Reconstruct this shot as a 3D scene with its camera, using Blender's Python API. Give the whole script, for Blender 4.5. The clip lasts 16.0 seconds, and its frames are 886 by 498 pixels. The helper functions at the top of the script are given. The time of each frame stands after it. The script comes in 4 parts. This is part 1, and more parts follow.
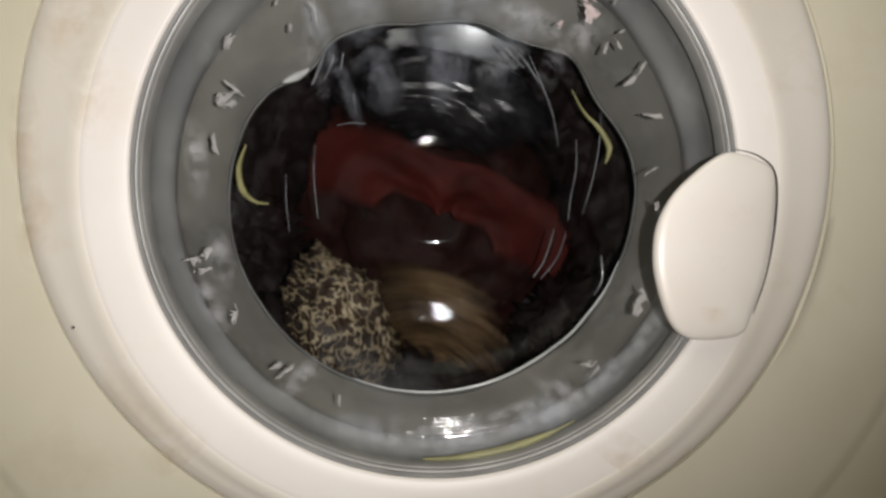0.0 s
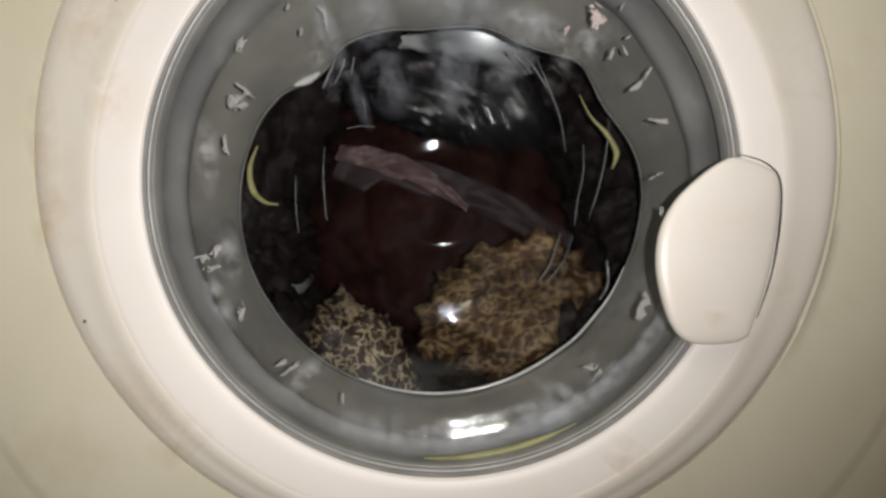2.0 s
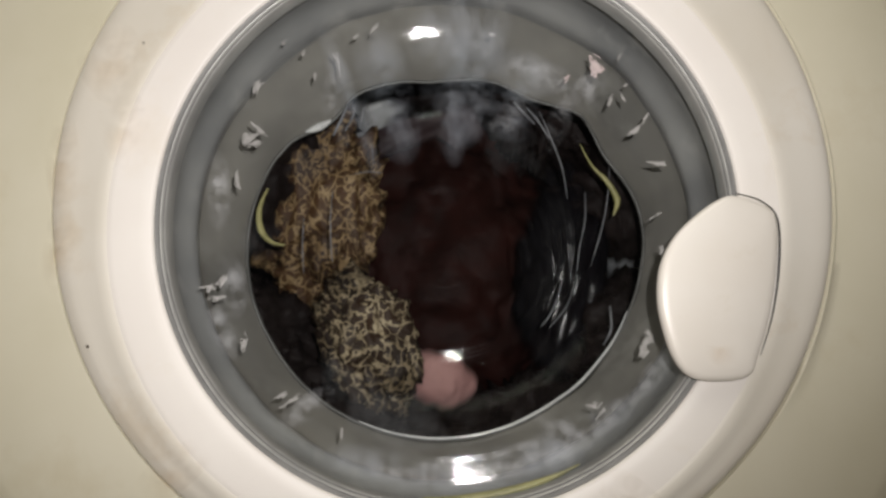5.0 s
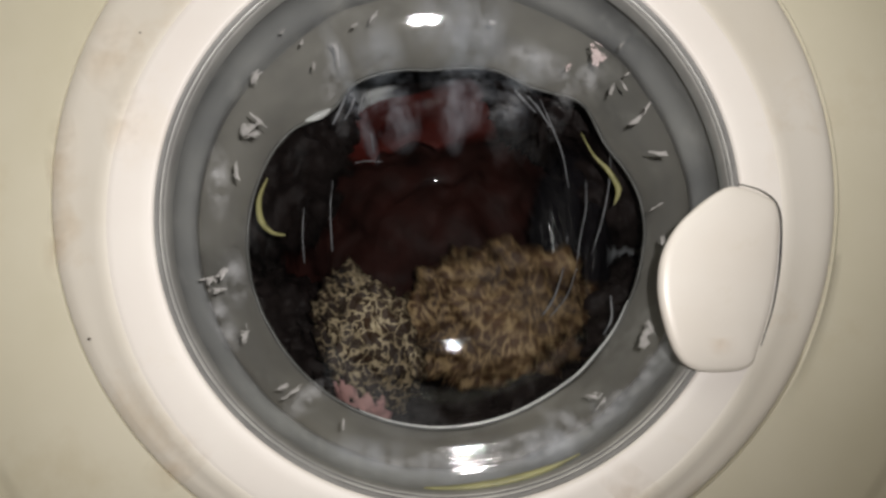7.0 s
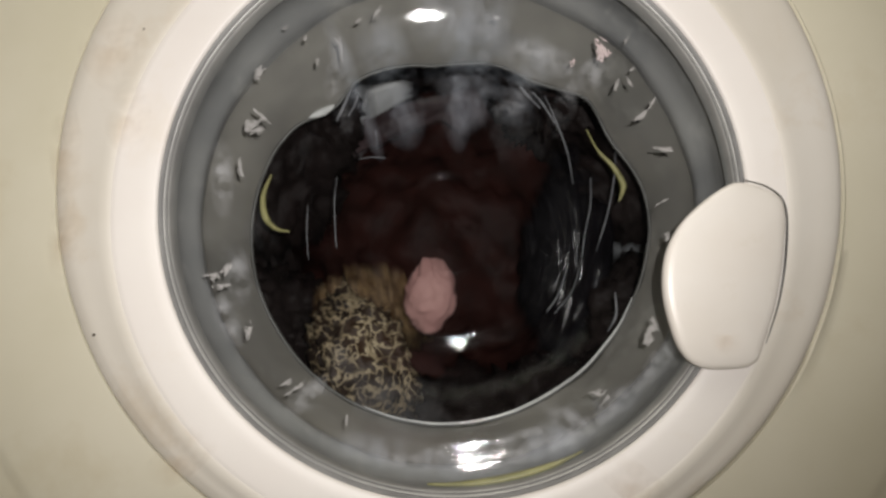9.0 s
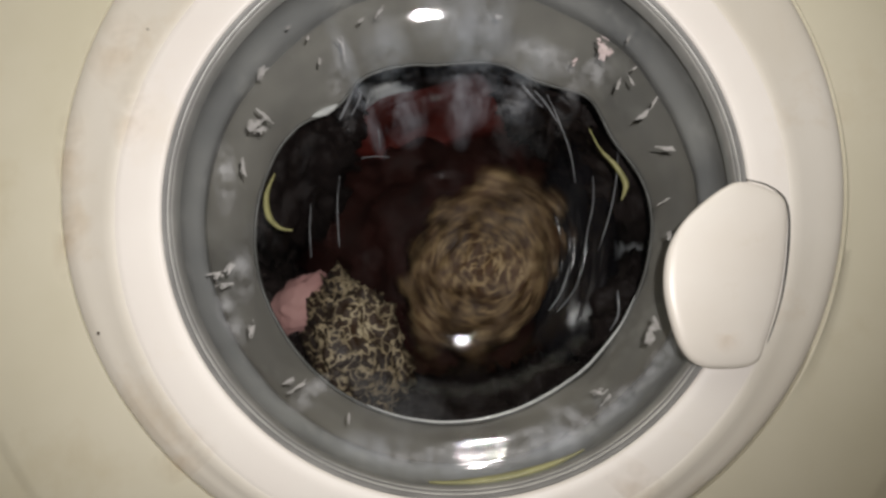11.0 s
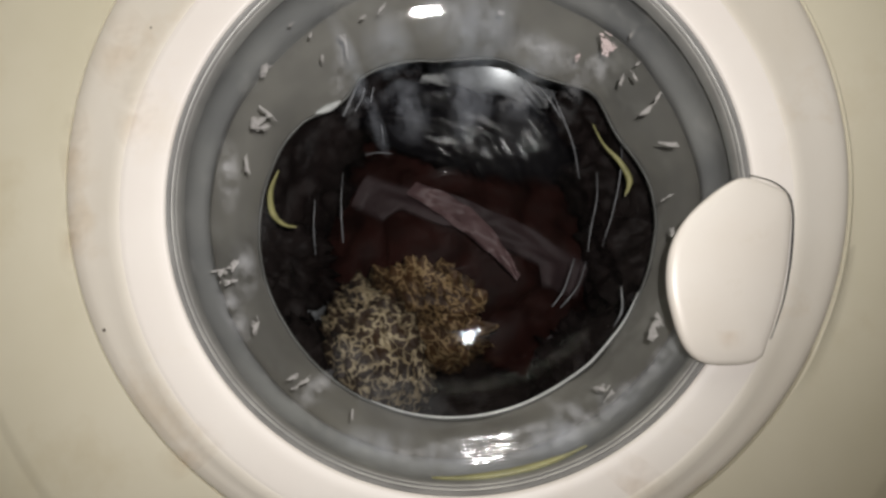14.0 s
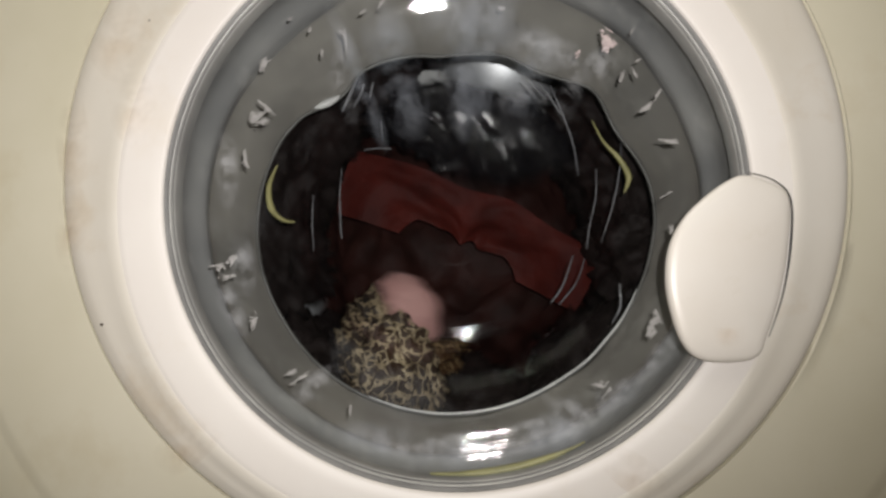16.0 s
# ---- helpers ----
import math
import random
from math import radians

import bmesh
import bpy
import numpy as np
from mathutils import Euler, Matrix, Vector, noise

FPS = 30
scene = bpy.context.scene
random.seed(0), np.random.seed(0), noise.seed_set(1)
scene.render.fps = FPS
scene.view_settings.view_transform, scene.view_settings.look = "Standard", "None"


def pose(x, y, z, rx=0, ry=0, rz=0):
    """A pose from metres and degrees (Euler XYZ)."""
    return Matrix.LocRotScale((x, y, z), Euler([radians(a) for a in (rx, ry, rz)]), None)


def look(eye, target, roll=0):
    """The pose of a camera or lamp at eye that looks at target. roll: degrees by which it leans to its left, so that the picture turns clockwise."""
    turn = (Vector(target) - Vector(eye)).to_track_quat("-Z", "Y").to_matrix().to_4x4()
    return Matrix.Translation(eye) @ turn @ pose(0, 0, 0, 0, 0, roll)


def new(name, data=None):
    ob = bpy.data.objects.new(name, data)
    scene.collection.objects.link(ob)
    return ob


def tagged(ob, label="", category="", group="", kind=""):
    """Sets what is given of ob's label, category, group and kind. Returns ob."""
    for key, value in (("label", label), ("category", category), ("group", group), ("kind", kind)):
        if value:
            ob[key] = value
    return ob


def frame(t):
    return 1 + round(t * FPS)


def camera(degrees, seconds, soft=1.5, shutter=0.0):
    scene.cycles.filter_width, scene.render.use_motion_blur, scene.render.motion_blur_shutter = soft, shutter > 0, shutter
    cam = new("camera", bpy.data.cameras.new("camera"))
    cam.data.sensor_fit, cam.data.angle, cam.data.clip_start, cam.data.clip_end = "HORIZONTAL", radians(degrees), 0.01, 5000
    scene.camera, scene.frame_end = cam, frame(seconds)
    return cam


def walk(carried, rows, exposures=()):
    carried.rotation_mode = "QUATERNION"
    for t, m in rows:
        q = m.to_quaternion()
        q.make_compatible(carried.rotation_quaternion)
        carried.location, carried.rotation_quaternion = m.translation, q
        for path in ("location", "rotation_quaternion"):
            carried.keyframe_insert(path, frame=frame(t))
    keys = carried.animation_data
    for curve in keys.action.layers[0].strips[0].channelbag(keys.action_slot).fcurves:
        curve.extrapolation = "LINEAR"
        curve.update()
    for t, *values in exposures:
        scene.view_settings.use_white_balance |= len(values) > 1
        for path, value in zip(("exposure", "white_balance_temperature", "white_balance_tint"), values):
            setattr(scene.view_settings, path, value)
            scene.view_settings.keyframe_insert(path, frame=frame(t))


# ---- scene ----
ZC = 0.46  # height of the porthole's middle over the floor
LENS = 72.0
ROWS = [
    (0, -0.0108, -0.3399, -0.0481, -2.2832, 0.7584, 1.4050),
    (0.5, -0.0056, -0.3429, -0.0468, -1.5436, 0.0725, 1.4953),
    (1, -0.0049, -0.3439, -0.0431, -1.2666, -1.3918, 0.8676),
    (1.5, -0.0040, -0.3411, -0.0479, -0.8705, -0.3873, 0.4160),
    (2, -0.0052, -0.3441, -0.0515, -0.9509, 1.4288, 0.5786),
    (2.5, -0.0060, -0.3444, -0.0559, -1.0127, 3.1674, 0.7149),
    (3, -0.0040, -0.3449, -0.0654, -0.5250, 5.5890, 0.2609),
    (3.5, -0.0050, -0.3535, -0.0663, -0.5028, 7.0011, 0.1196),
    (4, -0.0037, -0.3479, -0.0775, -0.3609, 9.0711, -0.3475),
    (6.5, -0.0042, -0.3468, -0.0719, -0.6396, 7.1266, -0.2562),
    (7, -0.0042, -0.3469, -0.0712, -0.4755, 6.9433, -0.2131),
    (7.5, -0.0037, -0.3473, -0.0703, -0.2201, 6.7411, -0.1819),
    (8, -0.0027, -0.3472, -0.0716, 0.0734, 6.8784, -0.2862),
    (8.5, -0.0027, -0.3470, -0.0706, 0.0487, 6.6095, -0.2674),
    (9, -0.0026, -0.3462, -0.0713, 0.0832, 6.6267, -0.3204),
    (11.5, -0.0003, -0.3475, -0.0703, 0.6458, 6.2614, -0.3574),
    (12, 0.0004, -0.3471, -0.0695, 0.8008, 5.9925, -0.3286),
    (12.5, 0.0015, -0.3460, -0.0714, 1.0674, 6.2634, -0.3694),
    (13, 0.0004, -0.3476, -0.0711, 0.9641, 6.1992, -0.3554),
    (13.5, 0.0008, -0.3482, -0.0700, 1.0032, 6.0468, -0.2970),
    (14, 0.0015, -0.3482, -0.0693, 1.1588, 5.8796, -0.3504),
    (14.5, 0.0006, -0.3482, -0.0711, 1.0250, 6.0666, -0.4311),
    (15, 0.0004, -0.3485, -0.0681, 1.0361, 5.4668, -0.3739),
    (15.5, 0.0018, -0.3470, -0.0683, 1.3173, 5.3501, -0.4189),
    (16, 0.0006, -0.3476, -0.0696, 0.8898, 5.5618, -0.6200),
]
cam = camera(LENS, 16.0, soft=2.8, shutter=0.5)
walk(cam, [(t, pose(x, y, z + ZC, 90 + pitch, roll, yaw)) for t, x, y, z, yaw, pitch, roll in ROWS])

# ---- light: the phone's torch beside the lens, and an added dim fill ----
world = bpy.data.worlds.new("ambient_fill")
scene.world = world
world.use_nodes = True
world.node_tree.nodes["Background"].inputs[0].default_value = (0.9, 0.95, 1.0, 1)
world.node_tree.nodes["Background"].inputs[1].default_value = 0.02

torch_data = bpy.data.lights.new("phone_torch", "SPOT")
torch_data.energy = 7.3
torch_data.shadow_soft_size = 0.0035
torch_data.spot_size = radians(150)
torch_data.spot_blend = 1.0
torch_data.color = (1.0, 0.953, 0.925)
torch = new("phone_torch", torch_data)
torch.matrix_world = look((0.017, -0.366, ZC - 0.052), (-0.085, 0.0, ZC + 0.18))

# fill light added overhead to lift the dim parts; no lamp is known there
fill_light_data = bpy.data.lights.new("fill_light", "AREA")
fill_light_data.energy = 24.0
fill_light_data.size = 2.0
fill_light_data.color = (1.0, 0.93, 0.81)
fill_light = new("fill_light", fill_light_data)
fill_light.matrix_world = look((-0.5, -0.85, 2.42), (-0.5, -0.85, 0.0))


# ---- materials ----
def material(name):
    m = bpy.data.materials.new(name)
    m.use_nodes = True
    return m, m.node_tree.nodes, m.node_tree.links, m.node_tree.nodes["Principled BSDF"]


def ramp(nodes, stops):
    r = nodes.new("ShaderNodeValToRGB")
    while len(r.color_ramp.elements) < len(stops):
        r.color_ramp.elements.new(0.5)
    for e, (p, c) in zip(r.color_ramp.elements, stops):
        e.position, e.color = p, (*c, 1)
    return r


def noise_tex(nodes, links, scale, detail=4, rough=0.55, stretch=None):
    co = nodes.new("ShaderNodeTexCoord")
    n = nodes.new("ShaderNodeTexNoise")
    n.inputs["Scale"].default_value, n.inputs["Detail"].default_value, n.inputs["Roughness"].default_value = scale, detail, rough
    if stretch:
        mp = nodes.new("ShaderNodeMapping")
        mp.inputs["Scale"].default_value = stretch
        links.new(co.outputs["Object"], mp.inputs[0])
        links.new(mp.outputs[0], n.inputs["Vector"])
    else:
        links.new(co.outputs["Object"], n.inputs["Vector"])
    return n


def bump(nodes, links, bsdf, source, strength, distance):
    b = nodes.new("ShaderNodeBump")
    b.inputs["Strength"].default_value, b.inputs["Distance"].default_value = strength, distance
    links.new(source, b.inputs["Height"])
    links.new(b.outputs[0], bsdf.inputs["Normal"])


def mottled(name, a, b, scale=6, rough=0.45, fine=300, bump_mm=0.05, detail=5, low=0.35, high=0.65, stain=None, metallic=0.0):
    """Two tones mixed at a large scale, fine grain as relief and in the gloss."""
    m, nodes, links, bsdf = material(name)
    big = noise_tex(nodes, links, scale, detail)
    r = ramp(nodes, [(low, a), (high, b)])
    links.new(big.outputs["Fac"], r.inputs[0])
    colour = r.outputs[0]
    if stain:
        tone, amount, where = stain
        spots = noise_tex(nodes, links, where, 6, 0.65)
        sr = ramp(nodes, [(0.56, (0, 0, 0)), (0.72, (amount,) * 3)])
        links.new(spots.outputs["Fac"], sr.inputs[0])
        mix = nodes.new("ShaderNodeMix")
        mix.data_type = "RGBA"
        links.new(sr.outputs[0], mix.inputs["Factor"])
        links.new(colour, mix.inputs["A"])
        mix.inputs["B"].default_value = (*tone, 1)
        colour = mix.outputs["Result"]
    links.new(colour, bsdf.inputs["Base Color"])
    grain = noise_tex(nodes, links, fine, 3)
    rr = nodes.new("ShaderNodeMapRange")
    rr.inputs["To Min"].default_value, rr.inputs["To Max"].default_value = rough - 0.08, rough + 0.1
    links.new(big.outputs["Fac"], rr.inputs["Value"])
    links.new(rr.outputs[0], bsdf.inputs["Roughness"])
    bsdf.inputs["Metallic"].default_value = metallic
    bump(nodes, links, bsdf, grain.outputs["Fac"], 0.4, bump_mm / 1000)
    return m


def fabric(name, a, b, rough=0.5, crease_scale=70, spec=0.5):
    """Wet woven cloth: mottled colour, fine weave and creases."""
    m, nodes, links, bsdf = material(name)
    big = noise_tex(nodes, links, 28, 6)
    r = ramp(nodes, [(0.3, a), (0.7, b)])
    links.new(big.outputs["Fac"], r.inputs[0])
    links.new(r.outputs[0], bsdf.inputs["Base Color"])
    bsdf.inputs["Roughness"].default_value = rough
    bsdf.inputs["Specular IOR Level"].default_value = spec
    crease = noise_tex(nodes, links, crease_scale, 5, 0.6)
    bump(nodes, links, bsdf, crease.outputs["Fac"], 0.6, 0.004)
    return m


def animal_print(name, dark_a, dark_b, light_a, light_b):
    """Net of pale lines on a dark ground, printed on wet cloth."""
    m, nodes, links, bsdf = material(name)
    co = nodes.new("ShaderNodeTexCoord")
    warp = nodes.new("ShaderNodeTexNoise")
    warp.inputs["Scale"].default_value, warp.inputs["Detail"].default_value = 60, 3
    links.new(co.outputs["Object"], warp.inputs["Vector"])
    add = nodes.new("ShaderNodeMix")
    add.data_type, add.blend_type = "RGBA", "ADD"
    add.inputs["Factor"].default_value = 0.030
    links.new(co.outputs["Object"], add.inputs["A"])
    links.new(warp.outputs["Color"], add.inputs["B"])
    v = nodes.new("ShaderNodeTexVoronoi")
    v.feature = "DISTANCE_TO_EDGE"
    v.inputs["Scale"].default_value = 90
    links.new(add.outputs["Result"], v.inputs["Vector"])
    lines = ramp(nodes, [(0.04, (1, 1, 1)), (0.105, (0, 0, 0))])
    links.new(v.outputs["Distance"], lines.inputs[0])
    gaps = noise_tex(nodes, links, 80, 3)
    gr = ramp(nodes, [(0.35, (0, 0, 0)), (0.47, (1, 1, 1))])
    links.new(gaps.outputs["Fac"], gr.inputs[0])
    mul = nodes.new("ShaderNodeMath")
    mul.operation = "MULTIPLY"
    links.new(lines.outputs[0], mul.inputs[0])
    links.new(gr.outputs[0], mul.inputs[1])
    ground = noise_tex(nodes, links, 22, 4)
    dark = ramp(nodes, [(0.35, dark_a), (0.72, dark_b)])
    links.new(ground.outputs["Fac"], dark.inputs[0])
    light = ramp(nodes, [(0.35, light_a), (0.7, light_b)])
    links.new(ground.outputs["Fac"], light.inputs[0])
    mix = nodes.new("ShaderNodeMix")
    mix.data_type = "RGBA"
    links.new(mul.outputs[0], mix.inputs["Factor"])
    links.new(dark.outputs[0], mix.inputs["A"])
    links.new(light.outputs[0], mix.inputs["B"])
    links.new(mix.outputs["Result"], bsdf.inputs["Base Color"])
    bsdf.inputs["Roughness"].default_value = 0.6
    crease = noise_tex(nodes, links, 110, 5, 0.6)
    bump(nodes, links, bsdf, crease.outputs["Fac"], 0.7, 0.004)
    return m


def door_glass():
    """Clear pressed glass: it lets light through, and mirrors by its angle; smeared a little."""
    m, nodes, links, bsdf = material("door_glass")
    nodes.remove(bsdf)
    out = nodes["Material Output"]
    clear = nodes.new("ShaderNodeBsdfTransparent")
    clear.inputs[0].default_value = (0.93, 0.95, 0.95, 1)
    gloss = nodes.new("ShaderNodeBsdfGlossy")
    smear = noise_tex(nodes, links, 22, 6, 0.7)
    rr = ramp(nodes, [(0.4, (0.018,) * 3), (0.75, (0.10,) * 3)])
    links.new(smear.outputs["Fac"], rr.inputs[0])
    links.new(rr.outputs[0], gloss.inputs["Roughness"])
    facing = nodes.new("ShaderNodeLayerWeight")
    facing.inputs["Blend"].default_value = 0.5
    steep = nodes.new("ShaderNodeMath")
    steep.operation = "POWER"
    steep.inputs[1].default_value = 4.0
    links.new(facing.outputs["Facing"], steep.inputs[0])
    fres = nodes.new("ShaderNodeMapRange")
    fres.inputs["To Min"].default_value, fres.inputs["To Max"].default_value = 0.005, 0.09
    links.new(steep.outputs[0], fres.inputs["Value"])
    film = noise_tex(nodes, links, 9, 7, 0.7, (1.0, 1.0, 0.45))
    fr = ramp(nodes, [(0.60, (0.0004,) * 3), (0.80, (0.05,) * 3)])
    links.new(film.outputs["Fac"], fr.inputs[0])
    soap = nodes.new("ShaderNodeBsdfDiffuse")
    soap.inputs[0].default_value = (0.8, 0.82, 0.85, 1)
    dirty = nodes.new("ShaderNodeMixShader")
    links.new(fr.outputs[0], dirty.inputs[0])
    links.new(clear.outputs[0], dirty.inputs[1])
    links.new(soap.outputs[0], dirty.inputs[2])
    mix = nodes.new("ShaderNodeMixShader")
    links.new(fres.outputs[0], mix.inputs[0])
    links.new(dirty.outputs[0], mix.inputs[1])
    haze = nodes.new("ShaderNodeBsdfGlossy")
    haze.inputs["Roughness"].default_value = 0.15
    both = nodes.new("ShaderNodeMixShader")
    both.inputs[0].default_value = 0.045
    links.new(gloss.outputs[0], both.inputs[1])
    links.new(haze.outputs[0], both.inputs[2])
    links.new(both.outputs[0], mix.inputs[2])
    links.new(mix.outputs[0], out.inputs["Surface"])
    wave = noise_tex(nodes, links, 42, 5)
    b = nodes.new("ShaderNodeBump")
    b.inputs["Strength"].default_value, b.inputs["Distance"].default_value = 0.14, 0.002
    links.new(wave.outputs["Fac"], b.inputs["Height"])
    links.new(b.outputs[0], gloss.inputs["Normal"])
    return m


PANEL = mottled("enamelled_panel", (0.66, 0.625, 0.48), (0.74, 0.705, 0.575), 5, 0.42, stain=((0.55, 0.47, 0.30), 0.35, 9))
# frame and collar are one plastic; the frame's shading is in the cream tone
DOOR_CREAM = mottled("shaded_plastic", (0.65, 0.61, 0.53), (0.72, 0.69, 0.63), 7, 0.42, stain=((0.52, 0.41, 0.27), 0.5, 11))
DOOR_WHITE = mottled("door_plastic", (0.74, 0.70, 0.66), (0.79, 0.76, 0.72), 7, 0.40, stain=((0.66, 0.58, 0.46), 0.3, 16))
HANDLE_WHITE = mottled("handle_plastic", (0.72, 0.68, 0.62), (0.76, 0.73, 0.68), 12, 0.36, stain=((0.55, 0.49, 0.36), 0.3, 30))
CHROME = mottled("trim_metal", (0.34, 0.34, 0.33), (0.46, 0.46, 0.44), 30, 0.4, fine=700, metallic=0.4)
GUNMETAL = mottled("dull_trim", (0.15, 0.15, 0.148), (0.22, 0.22, 0.215), 24, 0.45, fine=700)
DARK_SEAL = mottled("dark_seal", (0.03, 0.03, 0.03), (0.06, 0.06, 0.055), 40, 0.5)
LIFTER = mottled("wet_lifter", (0.62, 0.64, 0.67), (0.76, 0.77, 0.79), 30, 0.42, fine=300, metallic=0.6)
RUBBER = mottled("grey_rubber", (0.152, 0.152, 0.154), (0.254, 0.250, 0.243), 13, 0.30, fine=130, bump_mm=0.7, stain=((0.42, 0.41, 0.39), 0.55, 30))
# the lip's own warmer tone stands for the shade deeper in the gasket
LIP_RUBBER = mottled("shaded_lip_rubber", (0.158, 0.151, 0.140), (0.268, 0.254, 0.229), 11, 0.22, fine=130, bump_mm=0.7, stain=((0.33, 0.32, 0.30), 0.45, 30))
# near-white, so that the lip's glints are painted in by colour
LIP_GLINT = mottled("lip_glint_white", (0.50, 0.50, 0.50), (0.72, 0.72, 0.70), 40, 0.12, fine=300)
WET_RUBBER = mottled("wet_rubber", (0.07, 0.068, 0.065), (0.12, 0.117, 0.11), 40, 0.42, fine=300)
YELLOWED = mottled("yellowed_rubber", (0.20, 0.185, 0.07), (0.36, 0.33, 0.14), 60, 0.4)
STEEL = mottled("drum_steel", (0.10, 0.10, 0.10), (0.17, 0.17, 0.17), 10, 0.42, fine=500, metallic=1.0)
# greyish white that paints glints along the bowl and the lip
GLINT = mottled("glint_grey", (0.11, 0.11, 0.118), (0.25, 0.25, 0.265), 60, 0.13, fine=300)
LINT = mottled("wet_lint", (0.29, 0.27, 0.26), (0.40, 0.37, 0.36), 120, 0.7, fine=900, bump_mm=0.4)
LINT_PINK = mottled("wet_pink_lint", (0.50, 0.38, 0.375), (0.60, 0.49, 0.48), 120, 0.7, fine=900, bump_mm=0.4)
DIRT = mottled("dirt_speck", (0.05, 0.04, 0.03), (0.09, 0.07, 0.05), 100, 0.7)
PRINT = animal_print("animal_print_cloth", (0.008, 0.0034, 0.0016), (0.048, 0.021, 0.007), (0.20, 0.148, 0.086), (0.45, 0.37, 0.24))
PRINT_BACK = animal_print("animal_print_inside", (0.028, 0.012, 0.004), (0.10, 0.045, 0.014), (0.19, 0.118, 0.052), (0.38, 0.265, 0.135))
MAUVE_DARK = fabric("dark_mauve_cloth", (0.028, 0.017, 0.018), (0.055, 0.034, 0.036), 0.55, spec=0.2)
PINK = fabric("pink_cloth", (0.34, 0.175, 0.165), (0.46, 0.265, 0.245), 0.65, spec=0.25)
RED = fabric("dark_red_cloth", (0.035, 0.0048, 0.0034), (0.084, 0.0110, 0.0074), 0.6, spec=0.12)
LILAC = fabric("mauve_cloth", (0.085, 0.048, 0.050), (0.16, 0.098, 0.100), 0.5, spec=0.35)
MAROON = fabric("brown_black_cloth", (0.013, 0.0046, 0.0036), (0.035, 0.0100, 0.0078), 0.55, spec=0.10)
BLACK = fabric("black_cloth", (0.010, 0.0070, 0.0066), (0.021, 0.0150, 0.0142), 0.55, spec=0.12)
BLUE_BLACK = fabric("dripping_blue_black_cloth", (0.006, 0.0056, 0.0068), (0.014, 0.0128, 0.0150), 0.17, crease_scale=36, spec=0.6)
GLASS = door_glass()


def patchy_film(name, tone, scale, most, stretch=None):
    """A milky film, thick in patches and gone towards its rim."""
    m, nodes, links, bsdf = material(name)
    nodes.remove(bsdf)
    clear = nodes.new("ShaderNodeBsdfTransparent")
    milk = nodes.new("ShaderNodeBsdfDiffuse")
    milk.inputs[0].default_value = (*tone, 1)
    patch = noise_tex(nodes, links, scale, 6, 0.58, stretch)
    pr = ramp(nodes, [(0.40, (0, 0, 0)), (0.74, (most,) * 3)])
    links.new(patch.outputs["Fac"], pr.inputs[0])
    co = nodes.new("ShaderNodeTexCoord")
    grad = nodes.new("ShaderNodeMapping")
    grad.inputs["Location"].default_value, grad.inputs["Scale"].default_value = (-1, 0, -1), (2, 0, 2)
    links.new(co.outputs["Generated"], grad.inputs[0])
    ball = nodes.new("ShaderNodeTexGradient")
    ball.gradient_type = "SPHERICAL"
    links.new(grad.outputs[0], ball.inputs[0])
    mul = nodes.new("ShaderNodeMath")
    mul.operation = "MULTIPLY"
    links.new(pr.outputs[0], mul.inputs[0])
    links.new(ball.outputs["Fac"], mul.inputs[1])
    mix = nodes.new("ShaderNodeMixShader")
    links.new(mul.outputs[0], mix.inputs[0])
    links.new(clear.outputs[0], mix.inputs[1])
    links.new(milk.outputs[0], mix.inputs[2])
    links.new(mix.outputs[0], nodes["Material Output"].inputs["Surface"])
    return m


# FILM and WISP hold soap marks, and paint in flare and torch glow
FILM = patchy_film("patchy_film", (0.78, 0.80, 0.84), 110, 0.42)
WISP = patchy_film("soap_glare_wisp", (0.74, 0.80, 0.90), 34, 0.42, (1.3, 1.0, 0.55))
GRIME = patchy_film("tan_grime", (0.42, 0.30, 0.17), 60, 0.5)
FLOOR_TILE = mottled("floor_tile", (0.30, 0.27, 0.23), (0.38, 0.35, 0.30), 4, 0.4)
# dark tone chosen so that the unseen walls mirror dimly in the glass
WALL_PAINT = mottled("wall_paint", (0.22, 0.21, 0.18), (0.27, 0.25, 0.22), 2, 0.7)


# ---- mesh helpers ----
def link_mesh(name, verts, faces, mat, parent=None, label="", smooth=True):
    me = bpy.data.meshes.new(name)
    me.from_pydata(verts, [], faces)
    me.materials.append(mat)
    me.validate()
    bm = bmesh.new()
    bm.from_mesh(me)
    bmesh.ops.recalc_face_normals(bm, faces=bm.faces)
    bm.to_mesh(me)
    bm.free()
    if smooth:
        me.shade_smooth()
        me.set_sharp_from_angle(angle=radians(50))
    ob = new(name, me)
    ob.parent = parent
    if label:
        tagged(ob, label)
    return ob


def part(name, bm, mat, parent=None, label="", smooth=True):
    me = bpy.data.meshes.new(name)
    bm.to_mesh(me)
    bm.free()
    me.materials.append(mat)
    if smooth:
        me.shade_smooth()
    ob = new(name, me)
    ob.parent = parent
    if label:
        tagged(ob, label)
    return ob


def lathe(name, profile, mat, parent=None, label="", steps=192, closed=True, wobble=None):
    """Spins (radius, depth, shift up) points round the depth axis; closed: the profile is a ring."""
    n = len(profile)
    verts, faces = [], []
    for i in range(steps):
        a = 2 * math.pi * i / steps
        for j, (r, y, up) in enumerate(profile):
            if wobble:
                r, y = wobble(a, j, r, y)
            verts.append((r * math.cos(a), y, r * math.sin(a) + up))
    for i in range(steps):
        k = (i + 1) % steps
        for j in range(n if closed else n - 1):
            l = (j + 1) % n
            faces.append((i * n + j, i * n + l, k * n + l, k * n + j))
    return link_mesh(name, verts, faces, mat, parent, label)


